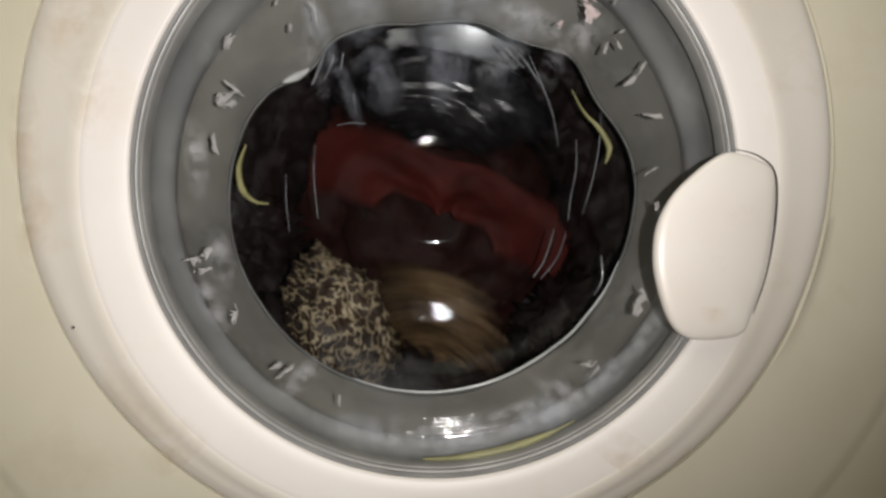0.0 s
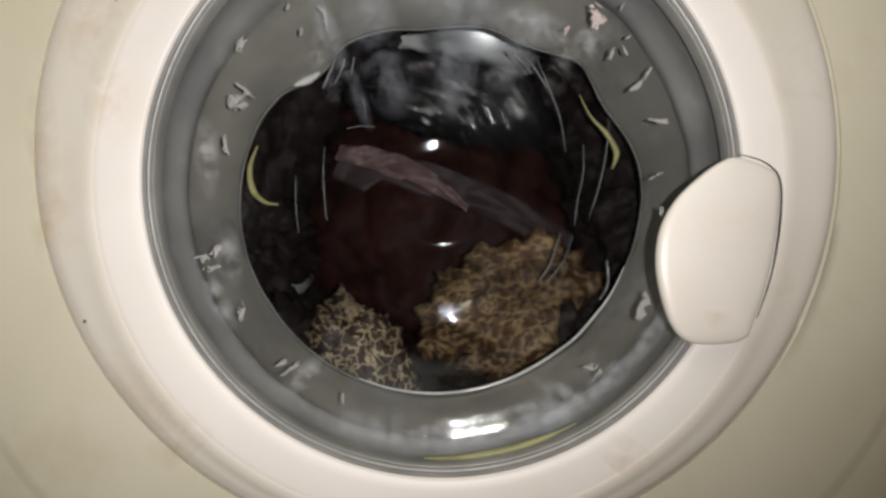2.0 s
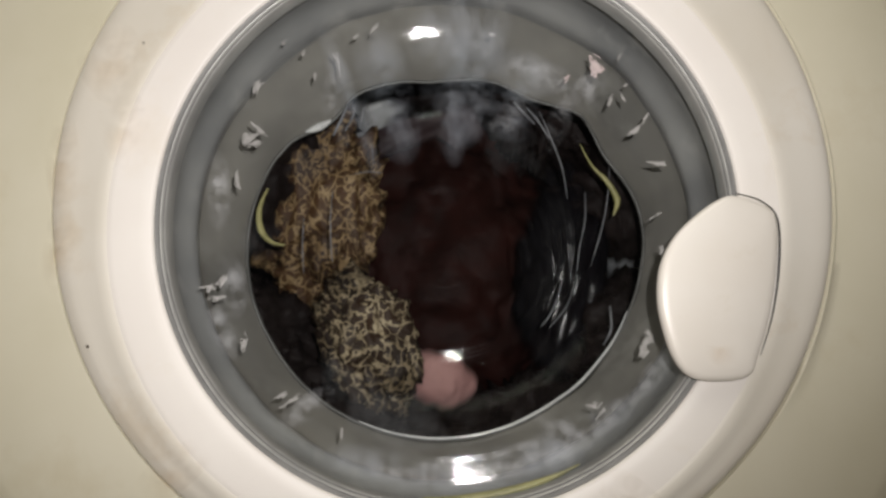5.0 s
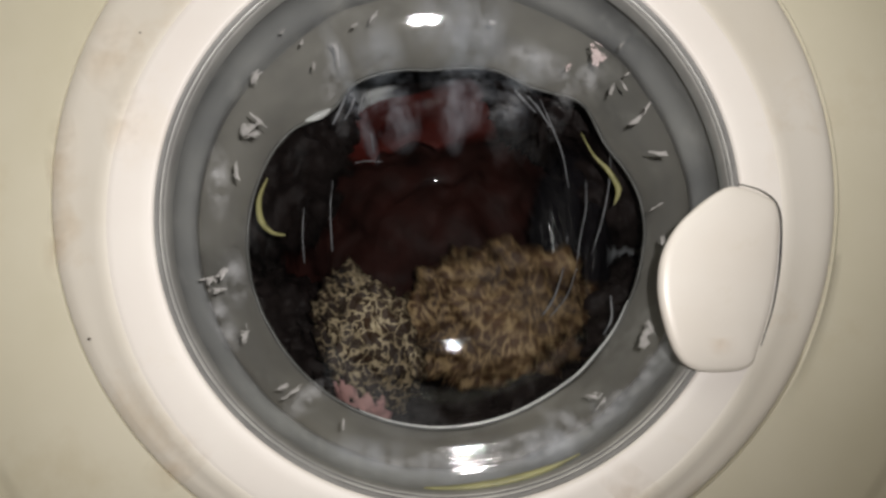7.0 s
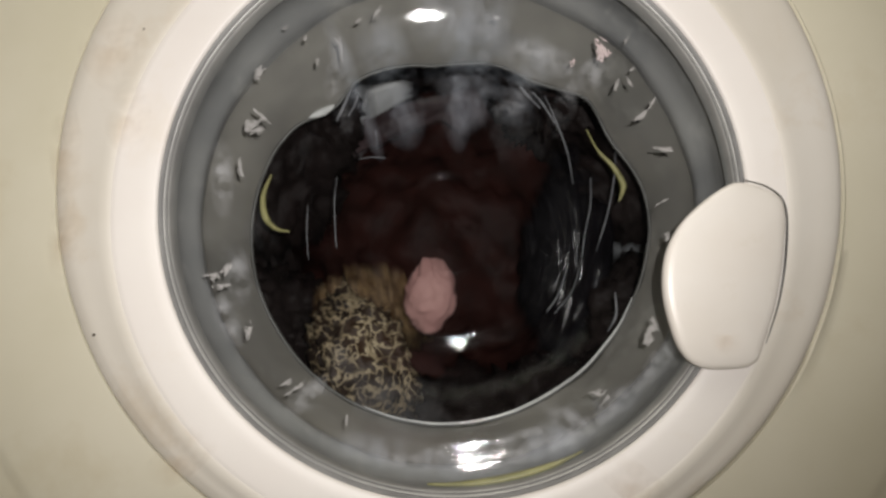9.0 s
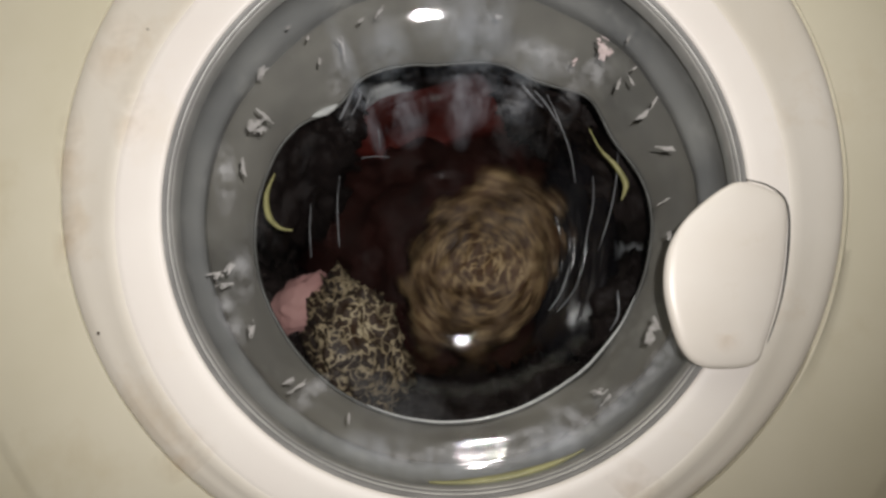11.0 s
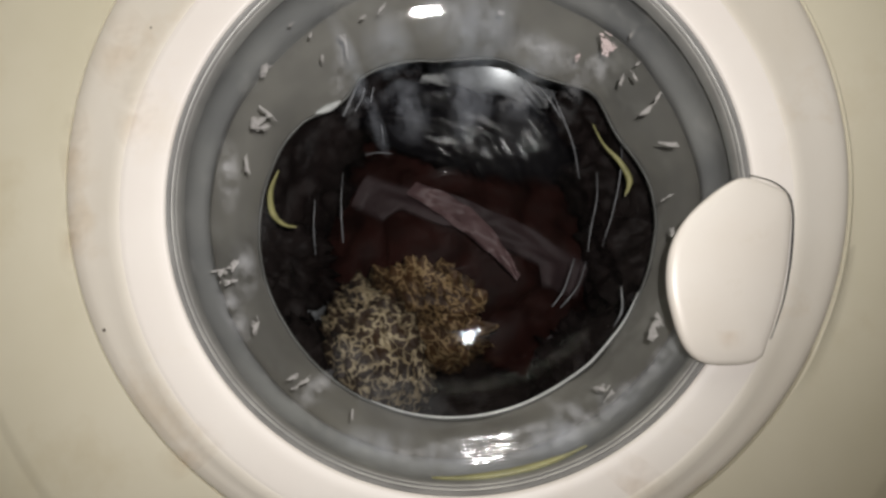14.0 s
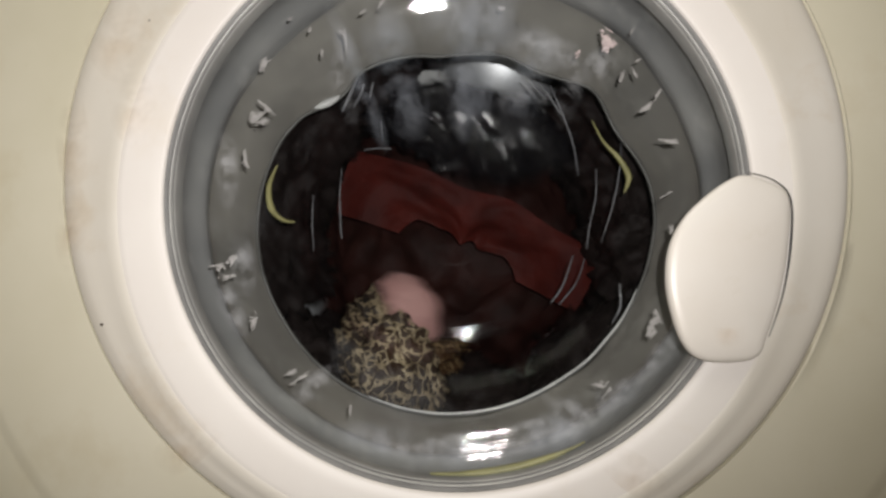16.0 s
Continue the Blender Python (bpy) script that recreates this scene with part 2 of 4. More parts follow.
def box(name, lo, hi, mat, parent=None, label="", bevel=0.003):
    bm = bmesh.new()
    bmesh.ops.create_cube(bm, size=1)
    for v in bm.verts:
        for k in range(3):
            v.co[k] = lo[k] if v.co[k] < 0 else hi[k]
    if bevel:
        bmesh.ops.bevel(bm, geom=bm.edges[:], offset=bevel, segments=2, affect="EDGES")
    return part(name, bm, mat, parent, label, smooth=False)


def smooth_loop(points, per=6):
    """A closed smooth curve through the points."""
    out = []
    n = len(points)
    for i in range(n):
        p0, p1, p2, p3 = (Vector(points[(i + k - 1) % n]) for k in range(4))
        for s in range(per):
            t = s / per
            out.append(0.5 * (2 * p1 + (p2 - p0) * t + (2 * p0 - 5 * p1 + 4 * p2 - p3) * t * t + (3 * p1 - p0 - 3 * p2 + p3) * t ** 3))
    return out


def tube(name, points, radii, mat, parent, label="", sides=10):
    """A round cord through points, with a radius at each."""
    pts = [Vector(p) for p in points]
    fine, rad = [], []
    for i in range(len(pts) - 1):
        p0, p1, p2, p3 = pts[max(i - 1, 0)], pts[i], pts[i + 1], pts[min(i + 2, len(pts) - 1)]
        for s in range(6):
            t = s / 6
            fine.append(0.5 * (2 * p1 + (p2 - p0) * t + (2 * p0 - 5 * p1 + 4 * p2 - p3) * t * t + (3 * p1 - p0 - 3 * p2 + p3) * t ** 3))
            rad.append(radii[i] * (1 - t) + radii[i + 1] * t)
    fine.append(pts[-1])
    rad.append(radii[-1])
    verts, faces = [], []
    for i, p in enumerate(fine):
        d = (fine[min(i + 1, len(fine) - 1)] - fine[max(i - 1, 0)]).normalized()
        u = d.cross(Vector((0, 1, 0))).normalized()
        w = d.cross(u)
        for k in range(sides):
            a = 2 * math.pi * k / sides
            verts.append(tuple(p + (u * math.cos(a) + w * math.sin(a)) * rad[i]))
    for i in range(len(fine) - 1):
        for k in range(sides):
            l = (k + 1) % sides
            faces.append((i * sides + k, i * sides + l, (i + 1) * sides + l, (i + 1) * sides + k))
    faces.append(tuple(range(sides)))
    faces.append(tuple(range((len(fine) - 1) * sides, len(fine) * sides)))
    return link_mesh(name, verts, faces, mat, parent, label)


# ---- unseen room, added to enclose the machine ----
def room():
    tagged(box("floor", (-1.6, -1.9, -0.05), (1.6, 0.75, 0.0), FLOOR_TILE, bevel=0), "unseen dull beige tiled floor, added under the machine", "floor", kind="structure")
    tagged(box("wall_north", (-1.6, 0.75, 0.0), (1.6, 0.85, 2.5), WALL_PAINT, bevel=0), "unseen plain wall, added behind the machine", "wall", kind="structure")
    tagged(box("wall_south", (-1.6, -2.0, 0.0), (1.6, -1.9, 2.5), WALL_PAINT, bevel=0), "unseen plain wall, added facing the machine and dark to dim reflections", "wall", kind="structure")
    tagged(box("wall_west", (-1.7, -1.9, 0.0), (-1.6, 0.75, 2.5), WALL_PAINT, bevel=0), "unseen plain side wall, added to close the room", "wall", kind="structure")
    tagged(box("wall_east", (1.6, -1.9, 0.0), (1.7, 0.75, 2.5), WALL_PAINT, bevel=0), "unseen plain side wall, added to close the room", "wall", kind="structure")
    tagged(box("ceiling", (-1.6, -1.9, 2.5), (1.6, 0.75, 2.6), WALL_PAINT, bevel=0), "unseen plain ceiling, added to close the room", "ceiling", kind="structure")


room()

# ---- washing machine: its origin is the middle of the porthole ----
machine = tagged(new("washing_machine"), "cream-white front-loading washing machine, running, with a grimy round door", "washing machine")
machine.location = (0, 0, ZC)


def front_panel():
    """Pressed sheet with a round hole and a large round swelling that falls back at the corners."""
    half, top, bottom, up = 0.2985, 0.39, -0.44, 0.0163
    steps = 192
    radii = [0.205, 0.2248, 0.2256, 0.2265, 0.2276, 0.2294, 0.2345, 0.26, 0.292, 0.2955, 0.299, 0.302]
    depth = [0.0050, 0.0045, -0.0020, -0.0034, -0.0026, 0.0000, 0.0003, 0.0006, 0.0012, 0.0017, 0.0028, 0.0034]
    verts, faces = [], []
    n = len(radii) + 1
    for i in range(steps):
        a = 2 * math.pi * i / steps
        c, s = math.cos(a), math.sin(a)
        reach = min(half / max(abs(c), 1e-6), (top - up if s > 0 else -bottom + up) / max(abs(s), 1e-6))
        for r, y in zip(radii, depth):
            free = max(0.0, min(1.0, (math.cos(a - 0.35) - 0.55) / 0.3))
            hinge = float(np.interp(r, [0.2245, 0.2255, 0.2280, 0.2345, 0.262, 0.29], [0.0045, -0.0046, -0.0043, -0.0034, 0.0002, 0.0012]))
            if r < 0.262:
                y = y * free + min(y, hinge) * (1 - free)
            verts.append((min(r, reach) * c, y, min(r, reach) * s + up))
        verts.append((reach * c, 0.0036, reach * s + up))
    for i in range(steps):
        k = (i + 1) % steps
        for j in range(n - 1):
            faces.append((i * n + j, i * n + j + 1, k * n + j + 1, k * n + j))
    ob = link_mesh("front_panel", verts, faces, PANEL, machine, "cream enamelled steel front, yellowed with age")
    mod = ob.modifiers.new("thick", "SOLIDIFY")
    mod.thickness, mod.offset = 0.0015, 1
    return ob


front_panel()
box("side_panel", (-0.30, 0.010, -0.44), (-0.297, 0.57, 0.39), PANEL, machine)
box("side_panel", (0.297, 0.010, -0.44), (0.30, 0.57, 0.39), PANEL, machine)
box("back_panel", (-0.297, 0.567, -0.44), (0.297, 0.57, 0.39), PANEL, machine)
box("worktop", (-0.30, 0.0, 0.392), (0.30, 0.58, 0.42), DOOR_WHITE, machine, "off-white laminate lid", 0.006)
box("base_plate", (-0.296, 0.022, -0.443), (0.296, 0.566, -0.438), PANEL, machine)
for fx in (-0.25, 0.25):
    for fy in (0.06, 0.52):
        box("foot", (fx - 0.02, fy - 0.02, -0.46), (fx + 0.02, fy + 0.02, -0.443), DARK_SEAL, machine, "black rubber foot")

# door: white ring, chrome trims, glass bowl, handle
FRAME_PROFILE = [
    (0.1880, 0.004, -0.001), (0.1885, -0.0086, -0.0015), (0.1905, -0.00985, -0.002), (0.1935, -0.0102, -0.002), (0.1975, -0.0097, -0.001), (0.2035, -0.0086, 0.004), (0.2100, -0.0083, 0.009), (0.2150, -0.0080, 0.013), (0.2185, -0.0076, 0.0155),
    (0.2212, -0.0069, 0.0163), (0.2230, -0.0057, 0.0163), (0.2240, -0.0040, 0.0163), (0.2244, -0.0015, 0.0163), (0.2244, 0.002, 0.0163), (0.2100, 0.004, 0.010)]
COLLAR_PROFILE = [(0.1670, 0.012, 0), (0.1675, -0.0020, 0), (0.1678, -0.0044, 0), (0.1684, -0.0056, 0), (0.1696, -0.0062, 0), (0.1755, -0.0072, 0), (0.182, -0.0083, 0), (0.188, -0.0094, -0.001), (0.1905, -0.0098, -0.002), (0.1920, -0.0094, -0.002), (0.1910, 0.002, -0.002), (0.180, 0.012, 0)]


def hinge_side(a, j, r, y):
    """On the hinge side the frame's edge is made almost flush with the panel, to fit the camera's view."""
    flush = max(0.0, min(1.0, -1.5 * math.cos(a)))
    if 9 <= j <= 12:
        y = y * (1 - flush) + flush * (-0.0066 + 0.0006 * (j - 9))
    return r, y


door = lathe("door", FRAME_PROFILE, DOOR_CREAM, machine, "closed round door, its frame's shading put into cream plastic, tan with grime", 256, wobble=hinge_side)
rings = [lathe("collar", COLLAR_PROFILE, DOOR_WHITE, door, "inner collar of the door frame, whiter to carry the light on it", 256)]
rings.append(lathe("trim_ring", [(0.1674, 0.0080, 0), (0.1678, -0.0038, 0), (0.1672, -0.0044, 0), (0.1660, -0.0036, 0), (0.1654, -0.0030, 0), (0.1654, 0.0080, 0)], GUNMETAL, door, "dull dark grey metal trim ring"))
rings.append(lathe("bright_ring", [(0.1654, 0.0080, 0), (0.1653, -0.0028, 0), (0.1649, -0.0032, 0), (0.1644, -0.0030, 0), (0.1640, -0.0022, 0), (0.1640, 0.0080, 0)], CHROME, door, "thin bright metal trim ring"))
rings.append(lathe("seal_ring", [(0.1640, 0.0080, 0), (0.1640, -0.0018, 0), (0.1634, -0.0018, 0), (0.1634, 0.0080, 0)], GUNMETAL, door, "thin dark seal"))
rings.append(lathe("glass_rim", [(0.1634, 0.0080, 0), (0.1633, -0.0016, 0), (0.1630, -0.0019, 0), (0.1626, -0.0016, 0), (0.1623, -0.0006, 0), (0.1623, 0.0080, 0)], CHROME, door, "thin bright glass rim"))
# the collar and trim rings are shifted to fit their outline in the camera's view
for ring in rings:
    ring.location = (0.0016, 0, -0.0016)

BOWL_WALL = [(0.1638, 0.0030), (0.1600, 0.0034), (0.1560, 0.0041), (0.1510, 0.0051), (0.1460, 0.0062), (0.1400, 0.0078), (0.1350, 0.0095), (0.1300, 0.0113), (0.1250, 0.0133), (0.1210, 0.0151), (0.1170, 0.0171)]


def bowl_floor(r):
    """Depth of the bowl's floor: faintly dished, with a band of shallow rings near its edge and one ring further in."""
    rings = 0.000055 * math.sin(2 * math.pi * (r - 0.0815) / 0.0029) if 0.0815 < r < 0.0931 else 0.0
    inner = 0.00006 * math.sin(2 * math.pi * (r - 0.0345) / 0.0030) if 0.0345 < r < 0.0405 else 0.0
    return 0.1043 - 0.03 * r - 0.72 * r * r + rings + inner



def bowl_section():
    """The pressed glass in section: a flange with faint moulding rings, a steep wall, and a floor with a band of shallow rings."""
    out = []
    for k in range(60):
        r = 0.1638 - k * (0.1638 - 0.1170) / 59
        y = float(np.interp(-r, [-p[0] for p in BOWL_WALL], [p[1] for p in BOWL_WALL]))
        swell = math.sin(math.pi * k / 59) ** 0.5
        out.append((r, y + 0.00006 * swell * math.sin(2 * math.pi * r / 0.0046), 0))
    out += [(0.1140, 0.0190, 0), (0.1110, 0.0215, 0), (0.1085, 0.0250, 0), (0.1065, 0.0300, 0), (0.1050, 0.0370, 0), (0.1038, 0.0460, 0), (0.1028, 0.0560, 0), (0.1018, 0.0660, 0), (0.1008, 0.0760, 0), (0.0996, 0.0840, 0), (0.0982, 0.0905, 0), (0.0972, 0.0932, 0), (0.0962, 0.0944, 0)]
    for k in range(64):
        r = 0.0955 - k * 0.0003
        out.append((r, bowl_floor(r), 0))
    out += [(r, bowl_floor(r), 0) for r in (0.070, 0.064, 0.058, 0.052, 0.047, 0.043)]
    out += [(0.0410 - k * 0.0003, bowl_floor(0.0410 - k * 0.0003), 0) for k in range(24)]
    out += [(r, bowl_floor(r), 0) for r in (0.030, 0.024, 0.018, 0.012, 0.006, 0.0004)]
    return out


bowl = bowl_section()
glass = lathe("glass_bowl", bowl + [(max(r - 0.0006, 0.0003), y + 0.005, 0) for r, y, up in reversed(bowl)], GLASS, door, "clear pressed glass bowl, smeared and wet")
glass.visible_shadow = False

HANDLE = [(0.1619, 0.0047), (0.1754, 0.0006), (0.1841, -0.0072), (0.1827, -0.0312), (0.1774, -0.0585), (0.1691, -0.0823), (0.1635, -0.0933), (0.1483, -0.0960),
          (0.1336, -0.0944), (0.1250, -0.0862), (0.1196, -0.0708), (0.1170, -0.0528), (0.1194, -0.0345), (0.1275, -0.0191), (0.1401, -0.0067), (0.1527, 0.0021)]


def pad(name, outline, levels, mat, parent, label=""):
    """A domed pad over an outline: levels of (scale, depth)."""
    loop = smooth_loop([(x, z, 0) for x, z in outline])
    mid = sum(loop, Vector()) / len(loop)
    n = len(loop)
    verts, faces = [], []
    for s, y in levels:
        for p in loop:
            q = mid + (p - mid) * s
            verts.append((q.x, y, q.y))
    for j in range(len(levels) - 1):
        for i in range(n):
            k = (i + 1) % n
            faces.append((j * n + i, j * n + k, (j + 1) * n + k, (j + 1) * n + i))
    verts.append((mid.x, levels[-1][1] - 0.0003, mid.y))
    last = (len(levels) - 1) * n
    for i in range(n):
        faces.append((last + i, last + (i + 1) % n, len(verts) - 1))
    return link_mesh(name, verts, faces, mat, parent, label)


handle = pad("handle", HANDLE, [(0.62, -0.004), (0.95, -0.0100), (1.006, -0.0112), (1.016, -0.0122), (1.014, -0.0136), (1.006, -0.0150), (0.985, -0.0161), (0.95, -0.0168), (0.85, -0.0174), (0.6, -0.0184), (0.3, -0.0189)],
             HANDLE_WHITE, door, "smooth off-white plastic pull handle, faintly smudged")

# a thin dark cord paints the shade of the gap beside the handle
tube("handle_gap_shade", [(0.1645, -0.0118, 0.0075), (0.1785, -0.0118, 0.0030), (0.1870, -0.0118, -0.0075), (0.1860, -0.0118, -0.0325), (0.1805, -0.0118, -0.0600), (0.1720, -0.0118, -0.0830)],
     [0.0002, 0.0004, 0.0005, 0.0006, 0.0004, 0.0002], DARK_SEAL, door, "dark cord drawn as the shade in the gap beside the handle")


# gasket: a grey rubber bellows with a sagging upper fold
SAG = [(0, 0.150), (11, 0.148), (22, 0.141), (28, 0.137), (37, 0.140), (43, 0.143), (51, 0.133), (60, 0.127), (73, 0.128), (82, 0.124), (95, 0.122), (111, 0.127), (122, 0.130),
       (133, 0.122), (140, 0.126), (146, 0.136), (158, 0.142), (172, 0.144), (182, 0.146), (225, 0.148), (264, 0.147), (300, 0.145), (340, 0.147), (360, 0.150)]


def lip(a):
    d = math.degrees(a) % 360
    return float(sum(np.interp((d + k) % 360, [p for p, r in SAG], [r for p, r in SAG]) for k in (-3, -1.5, 0, 1.5, 3)) / 5) + 0.0005 * noise.noise((d * 0.12, 3.1, 0))


def gasket_shape(a, j, r, y):
    g = min(1.0, max(0.0, (y - 0.035) / 0.065))
    g = g * g * (3 - 2 * g)
    fold = 0.0012 * noise.noise((math.cos(a) * 5, math.sin(a) * 5, y * 40))
    return r + (lip(a) - 0.148) * g + fold, y + 0.004 * noise.noise((math.cos(a) * 3, math.sin(a) * 3, 7.3)) * g


GASKET = [(0.1700, 0.013), (0.1685, 0.016), (0.1690, 0.022), (0.1700, 0.030), (0.1682, 0.037), (0.1650, 0.0415), (0.1628, 0.044), (0.1620, 0.047), (0.1626, 0.0505), (0.1635, 0.054), (0.1625, 0.062),
          (0.1575, 0.072), (0.1535, 0.082), (0.1508, 0.091), (0.1487, 0.097), (0.1480, 0.100), (0.1490, 0.103), (0.1540, 0.106), (0.1700, 0.112), (0.1900, 0.112), (0.1900, 0.013)]
gasket = lathe("gasket", [(r, y, 0) for r, y in GASKET[:10]] + [(0.1900, 0.054, 0), (0.1900, 0.013, 0)], RUBBER, machine, "dirty grey rubber door gasket with a sagging upper fold", 288, wobble=gasket_shape)
lathe("inner_lip", [(r, y, 0) for r, y in GASKET[9:19]] + [(0.1900, 0.112, 0), (0.1900, 0.0545, 0)], LIP_RUBBER, gasket, "wet inner lip of the gasket, shade put into its warmer tone", 288, wobble=gasket_shape)


tube("yellowed_fold", [(-0.1320, 0.100, 0.036), (-0.1375, 0.100, 0.020), (-0.1355, 0.100, 0.004), (-0.1270, 0.100, -0.005), (-0.1170, 0.100, -0.007)],
     [0.0006, 0.0020, 0.0026, 0.0016, 0.0006], YELLOWED, gasket, "yellowed fold of the rubber lip")
tube("yellowed_fold", [(0.1040, 0.100, 0.072), (0.1120, 0.100, 0.056), (0.1235, 0.100, 0.043), (0.1305, 0.100, 0.029), (0.1270, 0.100, 0.017)],
     [0.0004, 0.0010, 0.0020, 0.0024, 0.0006], YELLOWED, gasket, "yellowed fold of the rubber lip")
tube("yellowed_edge", [(0.168 * math.cos(math.radians(a)) * 0.976, 0.0115, 0.168 * math.sin(math.radians(a)) * 0.976) for a in range(266, 300, 4)],
     [0.0006, 0.0014, 0.0022, 0.0027, 0.0028, 0.0026, 0.0020, 0.0012, 0.0005], YELLOWED, gasket, "yellow soap scum")

# a short pale cord painted as the glint on the upper fold
tube("glint_fold", [(lip(math.radians(a)) * math.cos(math.radians(a)), 0.096, lip(math.radians(a)) * math.sin(math.radians(a))) for a in (134, 136, 138.5, 141, 143)],
     [0.0004, 0.0022, 0.0032, 0.0024, 0.0004], LIP_GLINT, gasket, "pale cord painted as a glint on the upper lip")

# tub behind the gasket, and the turning drum
lathe("lip_bead", [(0.1472 + 0.0013 * math.cos(k * math.pi / 4), 0.0985 + 0.0013 * math.sin(k * math.pi / 4), 0) for k in range(8)], WET_RUBBER, gasket, "wet shining edge of the rubber lip", 288,
      wobble=lambda a, j, r, y: (r + lip(a) - 0.148, y + 0.004 * noise.noise((math.cos(a) * 3, math.sin(a) * 3, 7.3))))
# a near-white cord painted as the highlight along the lower lip
tube("glint_line", [((lip(math.radians(a)) - 0.0022) * math.cos(math.radians(a)), 0.0975, (lip(math.radians(a)) - 0.0022) * math.sin(math.radians(a))) for a in range(246, 339, 4)],
     [0.0003 + 0.0008 * math.sin(math.pi * k / 23) ** 0.5 for k in range(24)], LIP_GLINT, gasket, "near-white cord painted as the glint on the lower lip")
lathe("tub", [(0.19, 0.112, 0), (0.262, 0.114, 0), (0.268, 0.12, 0), (0.268, 0.43, 0), (0.0005, 0.43, 0), (0.0005, 0.426, 0), (0.264, 0.426, 0), (0.264, 0.118, 0), (0.19, 0.116, 0)],
      DARK_SEAL, machine, "dark plastic tub", 96)
drum = lathe("drum", [(0.172, 0.120, 0), (0.174, 0.118, 0), (0.180, 0.121, 0), (0.240, 0.128, 0), (0.246, 0.134, 0), (0.246, 0.40, 0), (0.236, 0.408, 0), (0.12, 0.398, 0), (0.05, 0.404, 0),
                      (0.0005, 0.405, 0), (0.0005, 0.407, 0), (0.05, 0.406, 0), (0.12, 0.400, 0), (0.236, 0.410, 0), (0.248, 0.40, 0), (0.248, 0.134, 0), (0.240, 0.126, 0), (0.180, 0.119, 0)],
             STEEL, machine, "stainless steel drum, turning", 96)
for k in range(3):
    bm = bmesh.new()
    bmesh.ops.create_uvsphere(bm, u_segments=48, v_segments=32, radius=1)
    for v in bm.verts:
        back = 0.135 if v.co.y > 0 else 0.050
        v.co = Vector((v.co.x * 0.066, 0.262 + v.co.y * back, 0.214 + (v.co.z * 0.080 if v.co.z < 0 else v.co.z * 0.034)))
    bm.transform(Matrix.Rotation(2 * math.pi * k / 3, 4, "Y"))
    part("lifter", bm, LIFTER, drum, "rounded steel lifter, wet")


# ---- lint stuck on the glass bowl ----
def on_bowl(x, z):
    r = math.hypot(x, z)
    rs = [p[0] for p in bowl][::-1]
    ys = [p[1] for p in bowl][::-1]
    return float(np.interp(r, rs, ys)) + 0.0058


def lint(x, z, size, stretch, turn, seed, mat, label):
    """A ragged scrap: short curled fibres and torn shreds matted together, pressed on the glass."""
    rnd = random.Random(seed)
    m = Matrix.Rotation(math.radians(turn), 3, "Z")
    verts, faces = [], []

    def put(u, v, lift):
        q = m @ Vector((u, v, 0))
        verts.append((q.x, on_bowl(x + q.x, z + q.y) + lift, q.y))

    for k in range(15):
        long, broad = size * rnd.uniform(0.5, 1.15), size * rnd.uniform(0.05, 0.15)
        a, curl = rnd.gauss(0, 0.75), rnd.uniform(-1.6, 1.6)
        u = rnd.gauss(0, 0.42) * size * stretch
        v = rnd.gauss(0, 0.42) * size / stretch
        base, n = len(verts), 7
        for i in range(n):
            f = i / (n - 1) - 0.5
            w = broad * (1 - (2 * f) ** 2) ** 0.5 * rnd.uniform(0.6, 1.3) + 0.00008
            b = a + curl * f
            cx, cy = u + long * f * math.cos(b) * stretch, v + long * f * math.sin(b)
            nx, ny = -math.sin(b), math.cos(b)
            put(cx + nx * w, cy + ny * w, 0.0)
            put(cx, cy, -0.00012)
            put(cx - nx * w, cy - ny * w, 0.0)
            put(cx, cy, 0.0001)
        for i in range(n - 1):
            for e in range(4):
                p, q = base + 4 * i + e, base + 4 * i + (e + 1) % 4
                faces.append((p, q, q + 4, p + 4))
    ob = link_mesh("lint_scrap", verts, faces, mat)
    ob.location = (x, 0, z + ZC)
    return tagged(ob, label, "lint", "lint scraps on the door glass")


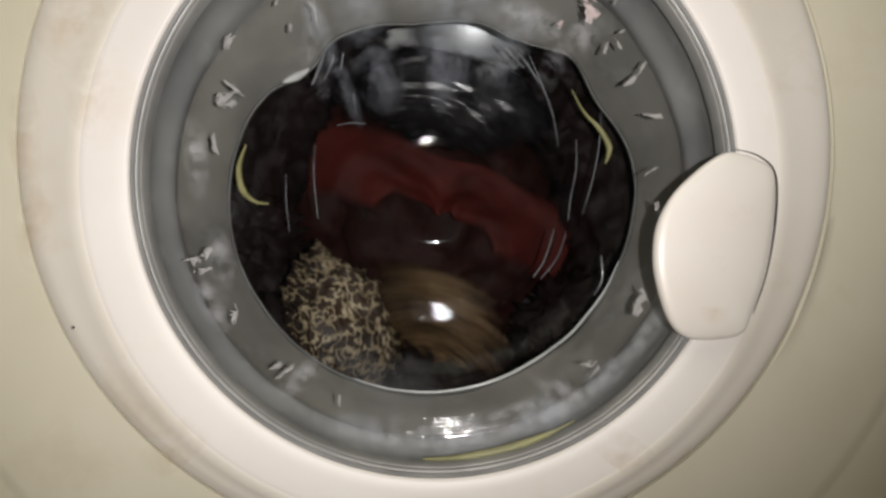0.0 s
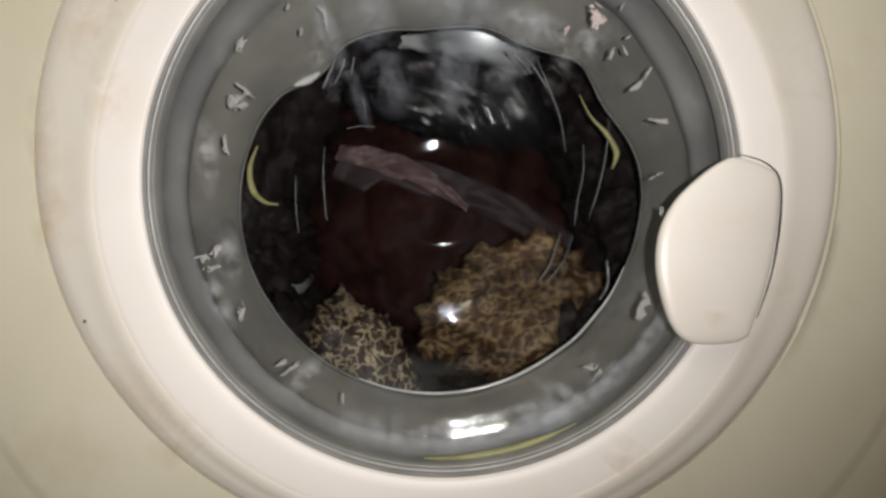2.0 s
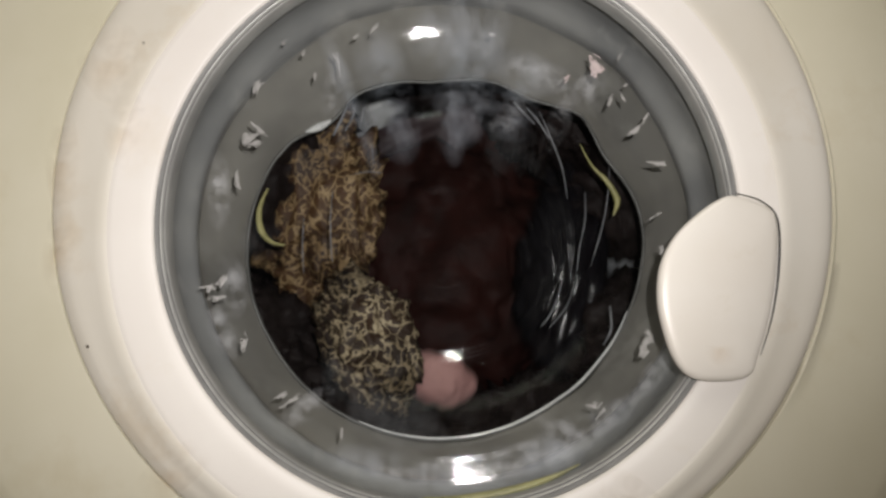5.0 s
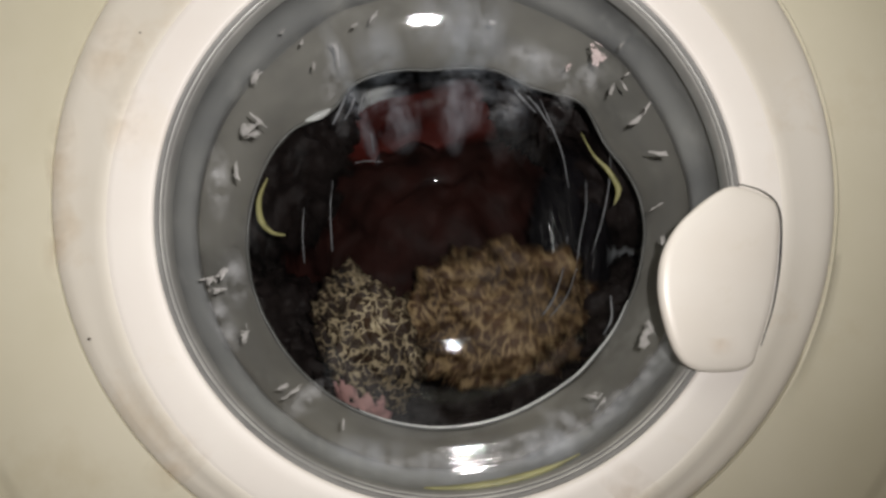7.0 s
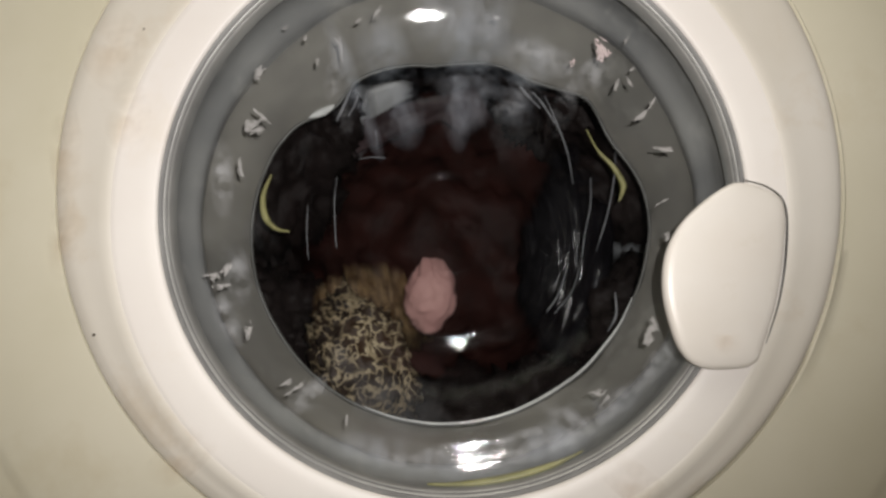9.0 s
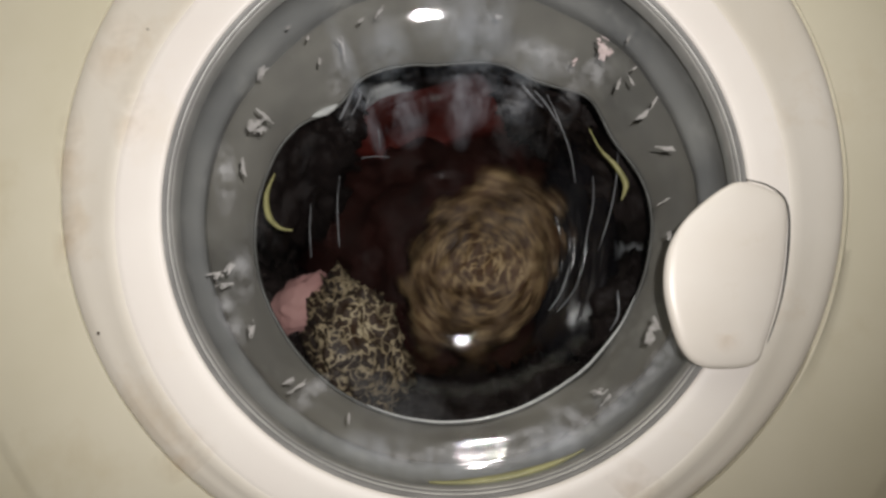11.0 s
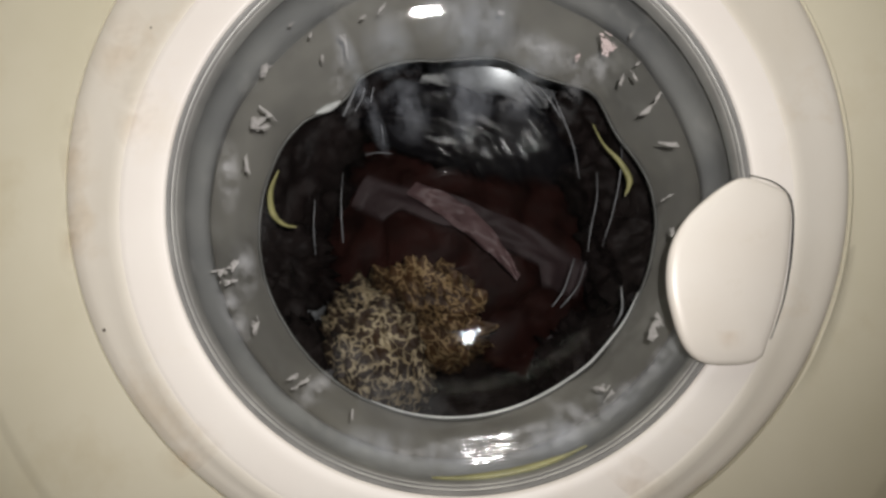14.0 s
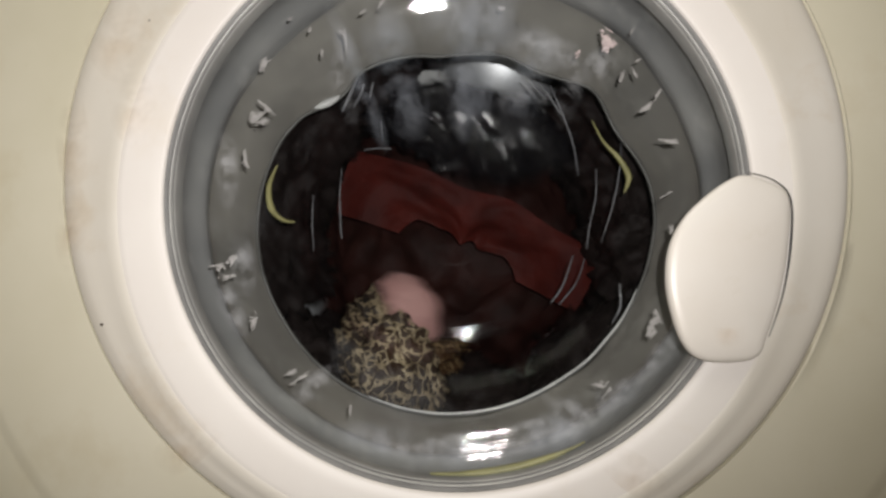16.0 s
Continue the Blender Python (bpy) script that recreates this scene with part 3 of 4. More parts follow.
PALE = "pale wet scrap of lint stuck on the door glass"
ROSY = "pinkish wet scrap of lint stuck on the door glass"
for i, (x, z, size, stretch, turn, rosy) in enumerate([
        (-0.1196, 0.0482, .0034, 1.5, 40, 0), (-0.1159, 0.0528, .0028, 2.0, 140, 0), (-0.1232, 0.0469, .0028, 1.4, 80, 0), (-0.1191, 0.0439, .0030, 1.7, 20, 0),
        (-0.1275, 0.0204, .0030, 2.1, 95, 0), (-0.1169, 0.0795, .0034, 1.3, 60, 0), (0.0952, 0.0970, .0052, 1.25, 120, 1), (0.0938, 0.0921, .0038, 1.3, 100, 1),
        (0.1196, 0.0555, .0026, 2.8, 40, 0), (0.1168, 0.0533, .0028, 1.6, 20, 0), (0.1241, 0.0610, .0018, 2.4, 60, 0), (0.1316, 0.0328, .0030, 1.7, 170, 0),
        (0.1185, -0.0773, .0046, 1.4, 60, 0), (0.1169, -0.0825, .0034, 1.5, 30, 0), (0.1212, -0.0734, .0026, 1.5, 100, 0), (0.1037, 0.0743, .0018, 2.2, 80, 0),
        (0.1113, 0.0747, .0018, 2.2, 120, 0), (0.1127, 0.0828, .0014, 1.6, 30, 0), (0.1287, 0.0001, .0015, 3.0, 30, 0), (-0.1174, -0.0789, .0032, 1.5, 100, 0),
        (-0.1317, -0.0417, .0038, 1.3, 60, 0), (-0.1386, -0.0459, .0032, 1.4, 20, 0), (-0.1334, -0.0525, .0028, 1.3, 20, 0), (-0.0880, -0.1111, .0024, 2.0, 30, 0),
        (0.0861, -0.1128, .0032, 1.3, 10, 0), (-0.0685, 0.0983, .0016, 3.6, 95, 0), (-0.0700, 0.1018, .0014, 2.6, 130, 0), (0.0779, 0.0907, .0020, 1.3, 60, 1),
        (0.1317, -0.0215, .0022, 1.5, 90, 0), (-0.1012, 0.1073, .0013, 1.5, 30, 0), (-0.0451, 0.1211, .0026, 1.8, 60, 0), (-0.0581, -0.1285, .0016, 2.6, 90, 0),
        (-0.0900, 0.1019, .0013, 1.6, 70, 0), (0.1087, 0.1002, .0013, 2.2, 60, 0), (-0.0930, -0.1080, .0026, 1.7, 20, 0), (0.0907, -0.1159, .0020, 1.9, 50, 0),
        (0.0296, 0.1189, .0016, 1.4, 0, 0), (-0.0575, 0.1147, .0016, 2.4, 40, 0), (-0.0829, 0.0896, .0014, 1.8, 80, 0)]):
    lint(x, z, size, stretch, turn, 100 + i, LINT_PINK if rosy else LINT, ROSY if rosy else PALE)

# ---- thin pale cords painted as glints behind the glass ----
for way, thick in (
        ([(-0.0850, 0.1100, 0.0368), (-0.0862, 0.1100, 0.0154), (-0.0847, 0.1100, -0.0100), (-0.0835, 0.1100, -0.0180)], 0.0005),
        ([(0.0746, 0.1100, 0.1022), (0.0836, 0.1100, 0.0802), (0.0916, 0.1100, 0.0564), (0.0953, 0.1100, 0.0320)], 0.0007),
        ([(0.1088, 0.1100, 0.0371), (0.1083, 0.1100, 0.0159), (0.1037, 0.1100, -0.0051), (0.1009, 0.1100, -0.0238)], 0.0006),
        ([(0.1284, 0.1100, 0.0586), (0.1261, 0.1100, 0.0329), (0.1205, 0.1100, 0.0075), (0.1116, 0.1100, -0.0197)], 0.0006),
        ([(-0.1064, 0.1100, 0.0153), (-0.1066, 0.1100, -0.0059), (-0.1047, 0.1100, -0.0269)], 0.0005),
        ([(-0.0684, 0.1100, 0.0506), (-0.0579, 0.1100, 0.0523), (-0.0473, 0.1100, 0.0515)], 0.0005),
        ([(-0.0561, 0.1100, 0.0737), (-0.0542, 0.1100, 0.0584)], 0.0005),
        ([(-0.0745, 0.1040, 0.1050), (-0.0790, 0.1040, 0.0930), (-0.0850, 0.1040, 0.0790)], 0.0013),
        ([(-0.0690, 0.1040, 0.1010), (-0.0706, 0.1040, 0.0941), (-0.0760, 0.1040, 0.0830)], 0.0010),
        ([(-0.0620, 0.1040, 0.1020), (-0.0640, 0.1040, 0.0900)], 0.0009),
        ([(0.0540, 0.1040, 0.1074), (0.0620, 0.1040, 0.0980), (0.0700, 0.1040, 0.0895)], 0.0012),
        ([(0.0639, 0.1040, 0.1027), (0.0720, 0.1040, 0.0930), (0.0810, 0.1040, 0.0780)], 0.0009),
        ([(0.0910, 0.1120, -0.0290), (0.0830, 0.1120, -0.0520), (0.0740, 0.1120, -0.0650)], 0.0007),
        ([(0.1000, 0.1120, -0.0310), (0.0930, 0.1120, -0.0500), (0.0800, 0.1120, -0.0660)], 0.0006),
        ([(0.1240, 0.1060, -0.0500), (0.1243, 0.1060, -0.0671), (0.1180, 0.1060, -0.0790)], 0.0010)):
    ob = tube("glint_streak", way, [thick * (0.1 + 0.9 * math.sin(math.pi * (k + 0.5) / len(way))) for k in range(len(way))], GLINT, None, "", 8)
    ob.location = (0, 0, ZC)
    tagged(ob, "thin pale cord painted as a wet glint behind the glass", "water trickle", "water trickles")

# ---- soap smears on the glass, with flare and torch glow painted in ----
def smear(x, z, wide, high, turn, mat):
    """A thin film that follows the bowl's face: dried soap, and painted flare."""
    n = 14
    verts, faces = [], []
    m = Matrix.Rotation(math.radians(turn), 3, "Z")
    for i in range(n + 1):
        for j in range(n + 1):
            u, v = 2 * i / n - 1, 2 * j / n - 1
            round_u, round_v = u * math.sqrt(1 - v * v / 2), v * math.sqrt(1 - u * u / 2)
            q = m @ Vector((round_u * wide, round_v * high, 0))
            verts.append((round_u * wide, on_bowl(x + q.x, z + q.y) - 0.0064, round_v * high))
    for i in range(n):
        for j in range(n):
            a = i * (n + 1) + j
            faces.append((a, a + 1, a + n + 2, a + n + 1))
    ob = link_mesh("soap_glare_smear", verts, faces, mat)
    ob.location = (x, 0, z + ZC)
    ob.rotation_euler = (0, -math.radians(turn), 0)
    ob.visible_shadow = False
    return tagged(ob, "thin whitish patch on the door glass, dried soap with glare painted in", "soap smear", "soap smears")


for k, (x, z, wide, high, turn) in enumerate([(0.055, 0.097, 0.024, 0.005, -14), (0.066, 0.090, 0.016, 0.006, -35), (0.0474, 0.0861, 0.017, 0.007, 10), (0.0763, 0.0745, 0.006, 0.016, 15), (-0.0735, 0.0765, 0.006, 0.016, -12), (-0.1233, -0.0458, 0.008, 0.02, 10), (0.0895, 0.0806, 0.012, 0.01, 40), (-0.0774, -0.1139, 0.018, 0.008, 35), (0.0672, -0.1265, 0.02, 0.007, -25), (0.0260, -0.1480, 0.028, 0.006, 9), (0.0480, -0.1430, 0.026, 0.006, 19), (0.0420, -0.1360, 0.020, 0.004, 16), (0.0980, -0.1150, 0.022, 0.006, 42), (0.1180, -0.0950, 0.020, 0.006, 52), (-0.0200, -0.1500, 0.026, 0.005, -7), (0.0040, -0.1450, 0.028, 0.004, 2), (0.0760, -0.1310, 0.024, 0.006, 30), (0.1330, -0.0560, 0.006, 0.022, -18), (-0.1350, 0.0120, 0.007, 0.026, 3), (-0.1290, -0.0680, 0.007, 0.024, 28)]):
    smear(x, z, wide, high, turn, FILM)
for x, z, wide, high, turn in [(0.006, 0.092, 0.013, 0.040, 3), (0.020, 0.098, 0.018, 0.034, -16), (0.008, 0.118, 0.036, 0.026, 10), (-0.038, 0.088, 0.020, 0.036, 18), (-0.064, 0.082, 0.008, 0.040, 22), (0.048, 0.090, 0.026, 0.018, -20), (0.030, -0.146, 0.060, 0.013, 8), (0.070, -0.130, 0.045, 0.012, 28), (-0.030, -0.146, 0.050, 0.010, -12)]:
    smear(x, z, wide, high, turn, WISP)

# ---- tan grime on the door frame and a smudge on the handle ----
for x, y, z, wide, high, turn in [(-0.1940, -0.0108, 0.0836, 0.02, 0.03, -25), (-0.2173, -0.0100, 0.0234, 0.01, 0.034, -8), (-0.2146, -0.0100, -0.0255, 0.01, 0.028, 5), (-0.1826, -0.0118, 0.0427, 0.014, 0.026, -12), (0.0988, -0.0118, -0.1566, 0.026, 0.01, 35), (-0.1421, -0.0112, -0.1449, 0.026, 0.011, -38), (0.1480, -0.0182, -0.0790, 0.009, 0.011, -10)]:
    bm = bmesh.new()
    bmesh.ops.create_circle(bm, cap_ends=True, segments=36, radius=1)
    bm.transform(Matrix.Rotation(math.radians(turn), 4, "Y") @ Matrix.Diagonal((wide, 1, high, 1)) @ Matrix.Rotation(math.pi / 2, 4, "X"))
    ob = part("grime_smudge", bm, GRIME, None, "", smooth=False)
    ob.location = (x, y, z + ZC)
    ob.visible_shadow = False
    tagged(ob, "faint tan smudge of grime on the white plastic", "grime", "grime on the door")


# dirt specks on the door ring
for x, z in ((-0.1779, 0.0957), (-0.1948, -0.0806)):
    bm = bmesh.new()
    bmesh.ops.create_icosphere(bm, subdivisions=2, radius=0.0009)
    ob = tagged(part("dirt_speck", bm, DIRT), "tiny dark speck of dirt on the door ring", "dirt speck", "dirt specks")
    ob.location = (x, -0.0085, z + ZC)


# ---- laundry ----
def crumpled(rx, ry, rz, seed, amp=0.28, freq=2.2, fold=0.16, level=5):
    """A crushed wad of cloth: a ball pushed in and out in sharp folds."""
    bm = bmesh.new()
    bmesh.ops.create_icosphere(bm, subdivisions=level, radius=1)
    off = Vector((seed * 3.7, seed * 1.9, seed * 5.3))
    for v in bm.verts:
        d = v.co.normalized()
        bend = d + 0.35 * Vector((noise.noise(d * 1.7 + off), noise.noise(d * 1.7 + off * 1.3), noise.noise(d * 1.7 + off * 1.7)))
        big = noise.noise(bend * freq + off)
        ridge = (1 - abs(noise.noise(bend * freq * 1.7 + off * 2)) * 2) ** 3
        fine = (1 - abs(noise.noise(bend * freq * 3.6 + off * 3)) * 2) ** 3
        s = 1 + amp * 1.3 * big + fold * 1.5 * (ridge - 0.25) + fold * 0.7 * (fine - 0.25)
        v.co = Vector((d.x * rx, d.y * ry, d.z * rz)) * s
    return bm


def swathe(a0, a1, r0, r1, y, seed, thick=0.006, wave=0.012, na=90, nr=26, taut=0.0, ends=0.25):
    """A slack band of cloth that lies round the drum's axis, from angle a0 to a1 (degrees), tapered at its ends, in folds along it."""
    top, faces, verts = [], [], []
    for side in (0, 1):
        for i in range(na + 1):
            f = i / na
            a = math.radians(a0 + (a1 - a0) * f)
            taper = min(1.0, ends + 2.2 * min(f, 1 - f))
            edge = 0.010 * noise.noise((f * 5, seed, 0.5))
            for j in range(nr + 1):
                g = j / nr
                off = math.cos(a - math.radians((a0 + a1) / 2))
                inner, outer = min(0.15, r0 / max(off, 0.3)), min(0.172, r1 / max(off, 0.3))
                inner, outer = r0 + (inner - r0) * taut, r1 + (outer - r1) * taut
                r = inner + edge + (outer - inner) * (0.5 + (g - 0.5) * taper)
                yy = y + wave * noise.noise((g * 1.8 + seed, f * 3.0, seed * 0.7)) + wave * 0.22 * noise.noise((g * 4, f * 9, seed)) + side * thick
                verts.append((r * math.cos(a), yy, r * math.sin(a)))
    m = nr + 1
    half = (na + 1) * m
    for side in (0, 1):
        for i in range(na):
            for j in range(nr):
                b = side * half + i * m + j
                faces.append((b, b + 1, b + m + 1, b + m))
    rim = [i * m for i in range(na + 1)] + [na * m + j for j in range(1, m)] + [i * m + nr for i in range(na - 1, -1, -1)] + [j for j in range(nr - 1, 0, -1)]
    for p, q in zip(rim, rim[1:] + rim[:1]):
        faces.append((p, q, half + q, half + p))
    return verts, faces


print_dress = tagged(new("printed_dress"), "wet animal-print garment, brown and cream, tumbling in a wad", "garment")
print_dress.location = (0, 0, ZC)
wad = part("wad", crumpled(0.036, 0.032, 0.057, 3, 0.18, 1.9, 0.13), PRINT, print_dress)
skirt = part("skirt", crumpled(0.056, 0.022, 0.080, 8, 0.34, 1.7, 0.15), PRINT_BACK, print_dress)

pink_top = tagged(part("pink_top", crumpled(0.020, 0.014, 0.028, 5, 0.20, 1.2, 0.06, 5), PINK), "small wet pale pink garment, tumbling beside the print", "garment")

red_shirt = tagged(link_mesh("red_shirt", *swathe(-28, 160, 0.014, 0.067, 0.226, 2.0, 0.006, 0.014, taut=0.7, ends=0.6), RED), "dark red wet garment, slung round the drum", "garment")
mauve_scarf = tagged(link_mesh("mauve_scarf", *swathe(-20, 152, 0.026, 0.056, 0.232, 4.0, 0.004, 0.010, 80, 10, taut=0.7, ends=0.5), MAUVE_DARK), "dull mauve wet scarf slung across the drum", "garment")


def sleeve_strip(length, wide, seed, bow=0.16, n=48, m=8):
    """A limp sleeve, broad at the cuff, bowed and rippled, with a thickness."""
    verts, faces = [], []
    for side in (0, 1):
        for i in range(n + 1):
            f = i / n
            x = (f - 0.5) * length
            w = wide * (0.35 + 0.65 * math.sin(math.pi * min(1.0, 0.12 + f * 0.95)) ** 0.7) * (1 + 0.25 * noise.noise((f * 6, seed, 0)))
            for j in range(m + 1):
                g = j / m - 0.5
                y = 0.006 * noise.noise((f * 4, g * 2, seed)) + 0.003 * noise.noise((f * 9, g * 5, seed)) + 0.003 * side
                verts.append((x, y, bow * length * (0.25 - (f - 0.5) ** 2) * 2 + g * w))
    q = m + 1
    half = (n + 1) * q
    for side in (0, 1):
        for i in range(n):
            for j in range(m):
                b = side * half + i * q + j
                faces.append((b, b + 1, b + q + 1, b + q))
    rim = [i * q for i in range(n + 1)] + [n * q + j for j in range(1, q)] + [i * q + m for i in range(n - 1, -1, -1)] + [j for j in range(m - 1, 0, -1)]
    for p, r in zip(rim, rim[1:] + rim[:1]):
        faces.append((p, r, half + r, half + p))
    return verts, faces


mauve_sleeve = tagged(link_mesh("mauve_sleeve", *sleeve_strip(0.130, 0.021, 9.0), LILAC), "pale mauve wet sleeve flung about in the drum", "garment")

dark_bundle = tagged(part("brown_black_bundle", crumpled(0.15, 0.05, 0.15, 11, 0.16, 2.4, 0.14), MAROON), "brown-black wet laundry packed in the drum", "garment")
black_shirts = []
for k, (ang, rr, sx, sz, seed) in enumerate([(162, 0.186, 0.062, 0.050, 21), (198, 0.185, 0.060, 0.048, 22), (236, 0.188, 0.062, 0.046, 23), (272, 0.185, 0.066, 0.050, 24), (308, 0.188, 0.062, 0.048, 25), (344, 0.187, 0.064, 0.048, 26), (20, 0.188, 0.060, 0.050, 27), (46, 0.192, 0.056, 0.052, 29), (128, 0.194, 0.050, 0.050, 30), (148, 0.190, 0.056, 0.052, 28)]):
    bm = crumpled(sx, 0.085, sz + 0.010, seed, 0.20, 2.2, 0.16, 5)
    bm.transform(Matrix.Rotation(math.radians(90 - ang), 4, "Y"))
    bm.transform(Matrix.Translation((rr * math.cos(math.radians(ang)), 0.228, rr * math.sin(math.radians(ang)))))
    black_shirts.append(tagged(part("black_garment", bm, BLACK), "black wet garment, shining, against the drum wall", "garment", "black laundry"))

# black lining added to darken the drum wall behind the lifters
turning_shirts = []
for ang, seed in ((30, 31), (150, 32), (270, 33)):
    bm = crumpled(0.100, 0.050, 0.050, seed, 0.24, 2.4, 0.16, 5)
    bm.transform(Matrix.Rotation(math.radians(90 - ang), 4, "Y"))
    bm.transform(Matrix.Translation((0.205 * math.cos(math.radians(ang)), 0.345, 0.205 * math.sin(math.radians(ang)))))
    turning_shirts.append(tagged(part("black_garment", bm, BLACK), "black garment added to darken the drum wall, carried round by it", "garment", "black laundry"))

falling_shirts = [tagged(part("blue_black_garment", crumpled(0.088, 0.030, 0.036, seed, 0.20, 1.6, 0.17, 5), BLUE_BLACK), "blue-black dripping garment that falls off a lifter", "garment", "falling laundry") for seed in (41, 47)]

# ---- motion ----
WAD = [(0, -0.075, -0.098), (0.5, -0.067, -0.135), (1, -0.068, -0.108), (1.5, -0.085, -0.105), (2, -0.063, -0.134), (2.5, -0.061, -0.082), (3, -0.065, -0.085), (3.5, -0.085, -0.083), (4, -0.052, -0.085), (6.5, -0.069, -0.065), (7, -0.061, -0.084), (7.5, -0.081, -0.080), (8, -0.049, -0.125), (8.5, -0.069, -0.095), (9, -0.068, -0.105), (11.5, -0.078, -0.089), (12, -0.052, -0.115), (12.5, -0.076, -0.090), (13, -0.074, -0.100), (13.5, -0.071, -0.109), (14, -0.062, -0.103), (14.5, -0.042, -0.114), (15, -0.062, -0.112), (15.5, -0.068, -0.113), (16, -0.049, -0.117)]
